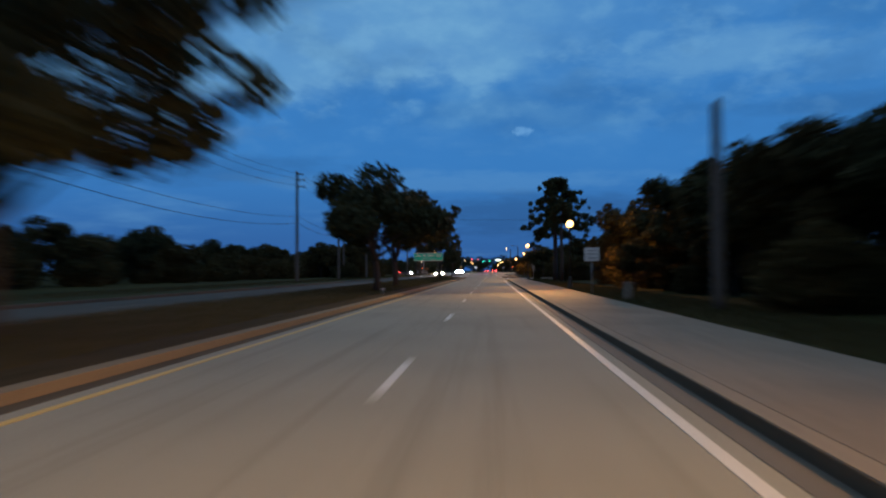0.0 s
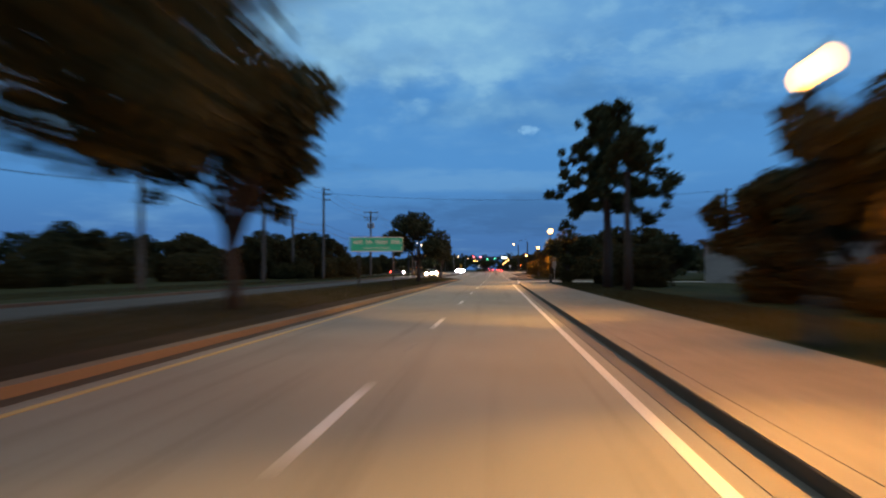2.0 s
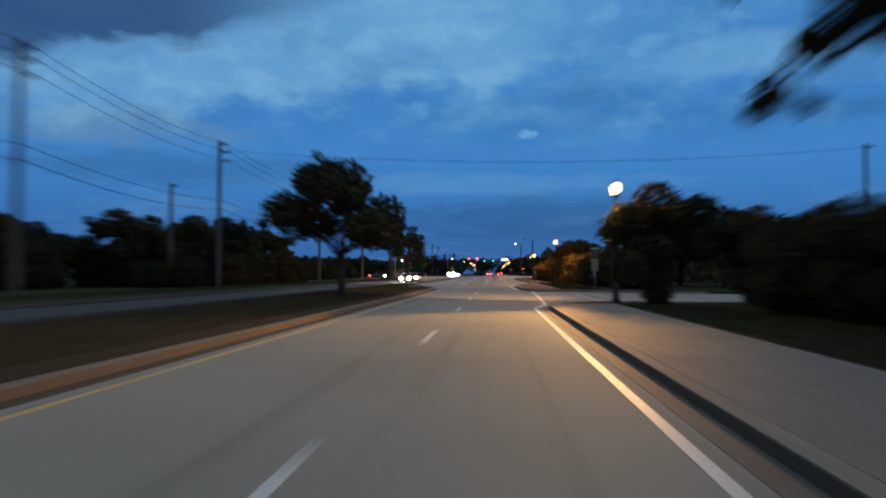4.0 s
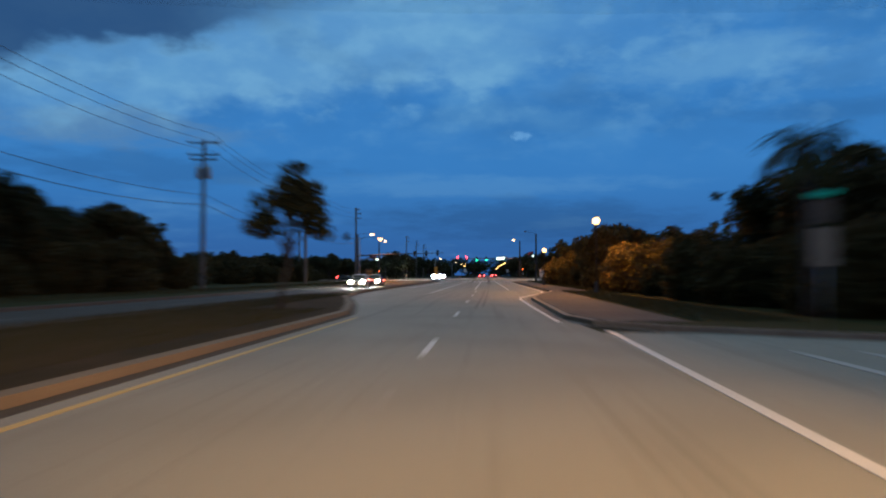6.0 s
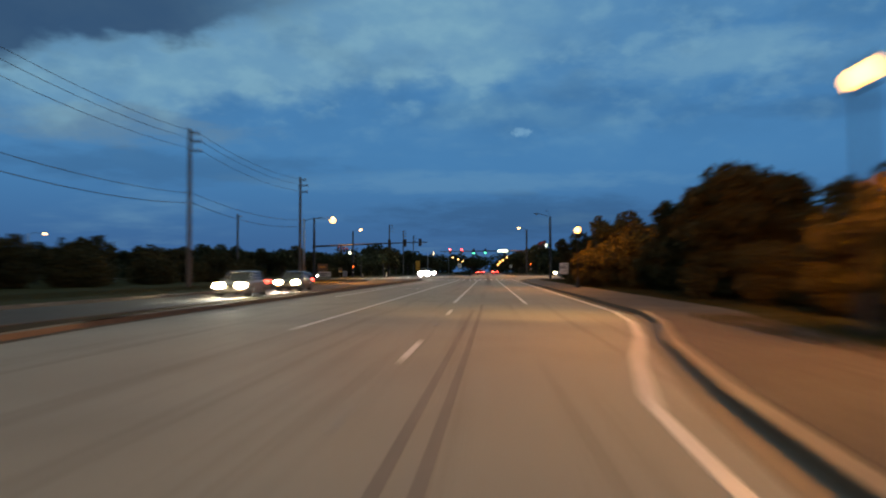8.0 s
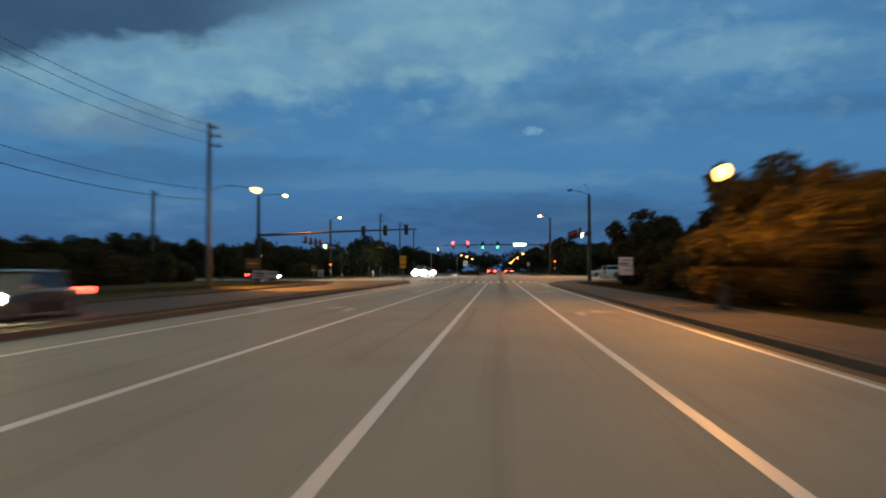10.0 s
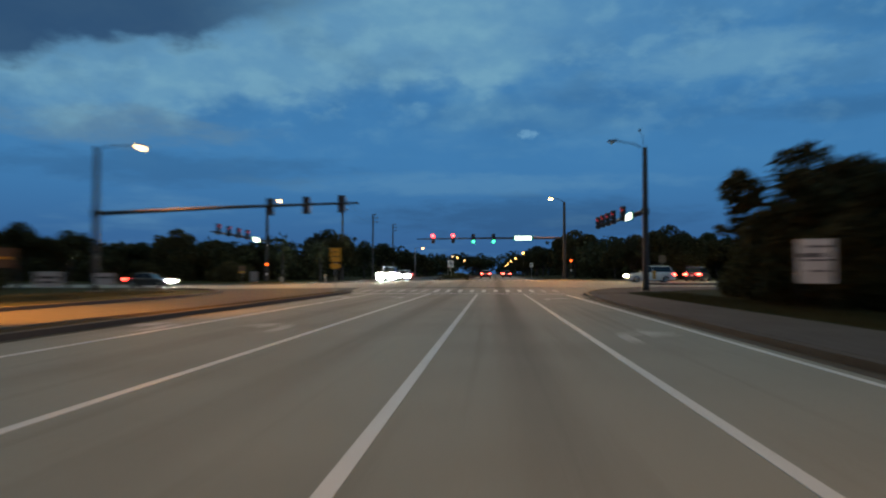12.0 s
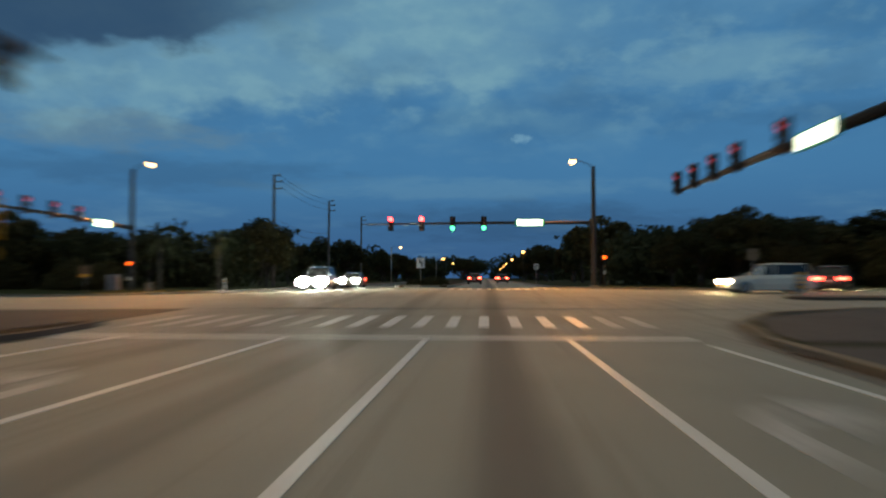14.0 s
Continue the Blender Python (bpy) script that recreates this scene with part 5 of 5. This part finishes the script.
# ---------------------------------------------------------------- plain boundary wall behind the pine
yard_wall = thing("boundary_wall", "plain pale stucco boundary wall behind the rough verge", "wall", m=at(19.3, 108, KERB - 0.02, -19))
part("wall", box(0, 22, 0, 0.22, -0.3, 3.5, 0.02), M["stucco"], yard_wall)
part("coping", box(-0.04, 22.04, -0.04, 0.26, 3.505, 3.6, 0.015), M["roofing"], yard_wall)
for k in range(5):
    part("pier", box(0.1 + 5.35 * k, 0.5 + 5.35 * k, -0.06, -0.004, -0.3, 3.49, 0.01), M["stucco"], yard_wall)


# ---------------------------------------------------------------- vehicles
def loft(rows, bm=None):
    """Closed sections along y: rows of (y, [(half width, z), ...]) from sill to top."""
    b = bm or bmesh.new()
    rings = []
    for y, sec in rows:
        pts = [(w, z) for w, z in sec] + [(-w, z) for w, z in sec[::-1]]
        rings.append([b.verts.new((x, y, z)) for x, z in pts])
    n = len(rings[0])
    for p, q in zip(rings, rings[1:]):
        for i in range(n):
            b.faces.new((p[i], q[i], q[(i + 1) % n], p[(i + 1) % n]))
    b.faces.new(rings[0])
    b.faces.new(rings[-1][::-1])
    bmesh.ops.recalc_face_normals(b, faces=b.faces)
    return b


def car(name, label, m, paint, length=4.6, width=1.8, height=1.48, wagon=False, head="glow_warm", tail="glow_tail", head_r=0.11, category="car", screen=0.42):
    """A car that looks along -y: body, glasshouse, wheels, lamps, bumpers, mirrors."""
    t = thing(name, label, category, m=m)
    L, W, belt = length / 2, width / 2, height * 0.6
    hood = belt * 0.93
    body = loft([(-L, [(W * 0.72, 0.36), (W * 0.78, 0.5), (W * 0.74, 0.64), (W * 0.6, hood * 0.8)]), (-L + 0.12, [(W * 0.88, 0.26), (W * 0.94, 0.5), (W * 0.9, 0.68), (W * 0.76, hood * 0.86)]),
                 (-L + 0.5, [(W * 0.93, 0.22), (W, 0.52), (W * 0.97, 0.72), (W * 0.82, hood * 0.94)]), (-L * 0.42, [(W * 0.94, 0.2), (W, 0.52), (W * 0.98, 0.8), (W * 0.86, belt)]),
                 (0.1, [(W * 0.94, 0.2), (W, 0.52), (W * 0.99, 0.82), (W * 0.9, belt + 0.02)]), (L * 0.6, [(W * 0.94, 0.22), (W, 0.54), (W * 0.99, 0.84), (W * 0.9, belt + 0.04)]),
                 (L - 0.12, [(W * 0.9, 0.3), (W * 0.96, 0.56), (W * 0.93, 0.84), (W * 0.84, belt + (0.03 if wagon else -0.02))]), (L, [(W * 0.8, 0.4), (W * 0.86, 0.56), (W * 0.84, 0.8), (W * 0.76, belt - 0.04)])])
    bp = part("body", body, M[paint], t, smooth=False)
    back = L * 0.92 if wagon else L * 0.62
    gl = loft([(-L * screen, [(W * 0.86, belt - 0.02), (W * 0.84, belt)]), (-L * 0.1, [(W * 0.88, belt - 0.02), (W * 0.7, height - 0.06)]), (back - 0.35, [(W * 0.88, belt - 0.02), (W * 0.72, height - 0.07)]), (back, [(W * 0.84, belt - 0.02), (W * 0.8, belt + 0.03)])])
    part("glasshouse", gl, M["glass"], t, "dark tinted windows")
    part("roof", loft([(-L * 0.14, [(W * 0.69, height - 0.075), (W * 0.62, height - 0.04)]), (0.1, [(W * 0.735, height - 0.075), (W * 0.64, height)]), (back - 0.4, [(W * 0.735, height - 0.08), (W * 0.64, height - 0.02)]), (back - 0.26, [(W * 0.71, height - 0.11), (W * 0.6, height - 0.07)])]), M[paint], t)
    for sx in (-1, 1):
        for a, c in ((-L * screen, -L * 0.12), (0.12, 0.14), (back - 0.05, back - 0.33)):
            part("pillar", tube([(sx * W * 0.87, a, belt), (sx * W * 0.725, c, height - 0.06)], 0.035, 5), M[paint], t)
        part("mirror", box(sx * (W + 0.02) - 0.09, sx * (W + 0.02) + 0.09, -L * 0.36, -L * 0.36 + 0.1, belt, belt + 0.14, 0.03), M[paint], t)
        for y in (-L * 0.62, L * 0.6):
            r = 0.33
            wm = Matrix.Translation((sx * (W - 0.1), y, r)) @ pose(0, 0, 0, 0, 90, 0)
            w = part("wheel", lathe([(0.24, -0.12), (r - 0.03, -0.12), (r, -0.08), (r, 0.08), (r - 0.03, 0.12), (0.24, 0.12)], 18, m=wm), M["tyre"], t, smooth=False)
            part("rim", lathe([(0.235, -0.125), (0.2, -0.128), (0.06, -0.11), (0.05, 0.11), (0.2, 0.128), (0.235, 0.125)], 12, m=wm), M["chrome"], w)
        hm = Matrix.Translation((sx * W * 0.7, -L - 0.005, 0.66)) @ pose(0, 0, 0, 90, 0, 0)
        part("headlamp", lathe([(head_r, -0.1), (head_r, 0.0), (head_r * 0.85, 0.07), (head_r * 0.5, 0.13), (head_r * 0.1, 0.15)], 14, m=hm @ Matrix.Diagonal((1.35, 1, 1, 1))), M[head], t, "lit headlamp", True)
        part("fog_lamp", lathe([(0.05, -0.05), (0.05, 0.0), (0.02, 0.03)], 10, m=Matrix.Translation((sx * W * 0.66, -L - 0.01, 0.44)) @ pose(0, 0, 0, 90, 0, 0)), M["glow_head" if head == "glow_head" else "glow_turn"], t, "lit marker lamp")
        part("tail_lamp", box(sx * W * 0.74 - 0.2, sx * W * 0.74 + 0.2, L - 0.2, L + 0.02, 0.7, 0.9, 0.03), M[tail], t, "lit red tail lamp")
    part("grille", box(-W * 0.42, W * 0.42, -L - 0.015, -L + 0.03, 0.52, 0.7, 0.01), M["black"], t)
    part("front_bumper", box(-W * 0.8, W * 0.8, -L - 0.03, -L + 0.1, 0.3, 0.46, 0.03), M[paint], t)
    part("rear_bumper", box(-W * 0.86, W * 0.86, L - 0.1, L + 0.04, 0.34, 0.52, 0.03), M[paint], t)
    part("number_plate", box(-0.15, 0.15, L + 0.042, L + 0.048, 0.58, 0.73), M["white"], t)
    return t


FACE, AWAY = 0.0, 180.0
truck = car("truck", "oncoming dark pickup with glaring white headlamps and light bar", at(-13.5, 313.3, 0, FACE), "car_dark", 5.2, 1.95, 1.85, True, head="glow_head", head_r=0.37, category="truck")
part("light_bar", box(-0.62, 0.62, -2.68, -2.62, 0.72, 0.84, 0.02), M["glow_head"], truck, "glaring white light bar")
for x in (-0.62, 0.62):
    part("fog_lamp", lathe([(0.18, 0), (0.19, 0.03), (0.12, 0.06)], 12, m=Matrix.Translation((x, -2.6, 0.42)) @ pose(0, 0, 0, 90, 0, 0)), M["glow_head"], truck, "glaring white fog lamp", True)
car("car", "oncoming grey car with bright headlamps behind another", at(-13.0, 325.5, 0, FACE), "car_grey", head="glow_head", head_r=0.23)
car("car", "oncoming grey car with bright headlamps", at(-14.4, 197.5, 0, FACE), "car_grey", head="glow_warm", head_r=0.17)
car("car", "oncoming dark car with bright headlamps", at(-14.5, 209.5, 0, FACE), "car_dark", head="glow_warm", head_r=0.17)
car("car", "white estate car crossing with lit headlamps", at(15.4, 297.0, 0, -90), "car_white", 4.7, 1.8, 1.66, True, head="glow_warm", screen=0.27)
car("car", "dark car with bright red tail lamps on the crossing street", at(21.8, 303.0, 0, 150), "car_dark", 4.6, 1.8, 1.6, True)
car("car", "dark car with lit headlamps waiting on the crossing street", at(26.0, 297.0, 0, -66), "car_dark", 4.5, 1.8, 1.5)
car("car", "dark car with lit headlamps on the crossing street", at(-34.2, 291.8, 0, 90), "car_dark", 4.5, 1.8, 1.45, head="glow_head")
car("car", "maroon car with lit tail lamps driving away", at(-1.7, 352, 0, AWAY), "car_red", 4.5, 1.78, 1.45)
car("car", "dark car with lit tail lamps driving away", at(2.4, 372, 0, AWAY), "car_dark", 4.5, 1.78, 1.45)
car("car", "dark car with lit tail lamps far ahead", at(2.6, 420, 0, AWAY), "car_dark", 4.5, 1.78, 1.45)


def beam(x, y, watts):
    d = bpy.data.lights.new("headlamp_beam", "SPOT")
    d.energy, d.color, d.spot_size, d.spot_blend, d.shadow_soft_size = watts, HEAD, radians(60), 0.8, 0.12
    ob = new("headlamp_beam", d)
    ob.matrix_basis = look(P3(x, y, 0.66), P3(x + 0.6, y - 20, 0.1))


beam(-13.5, 310.85, 20000)
beam(-14.4, 195.0, 2500)
beam(-14.5, 207.0, 2500)
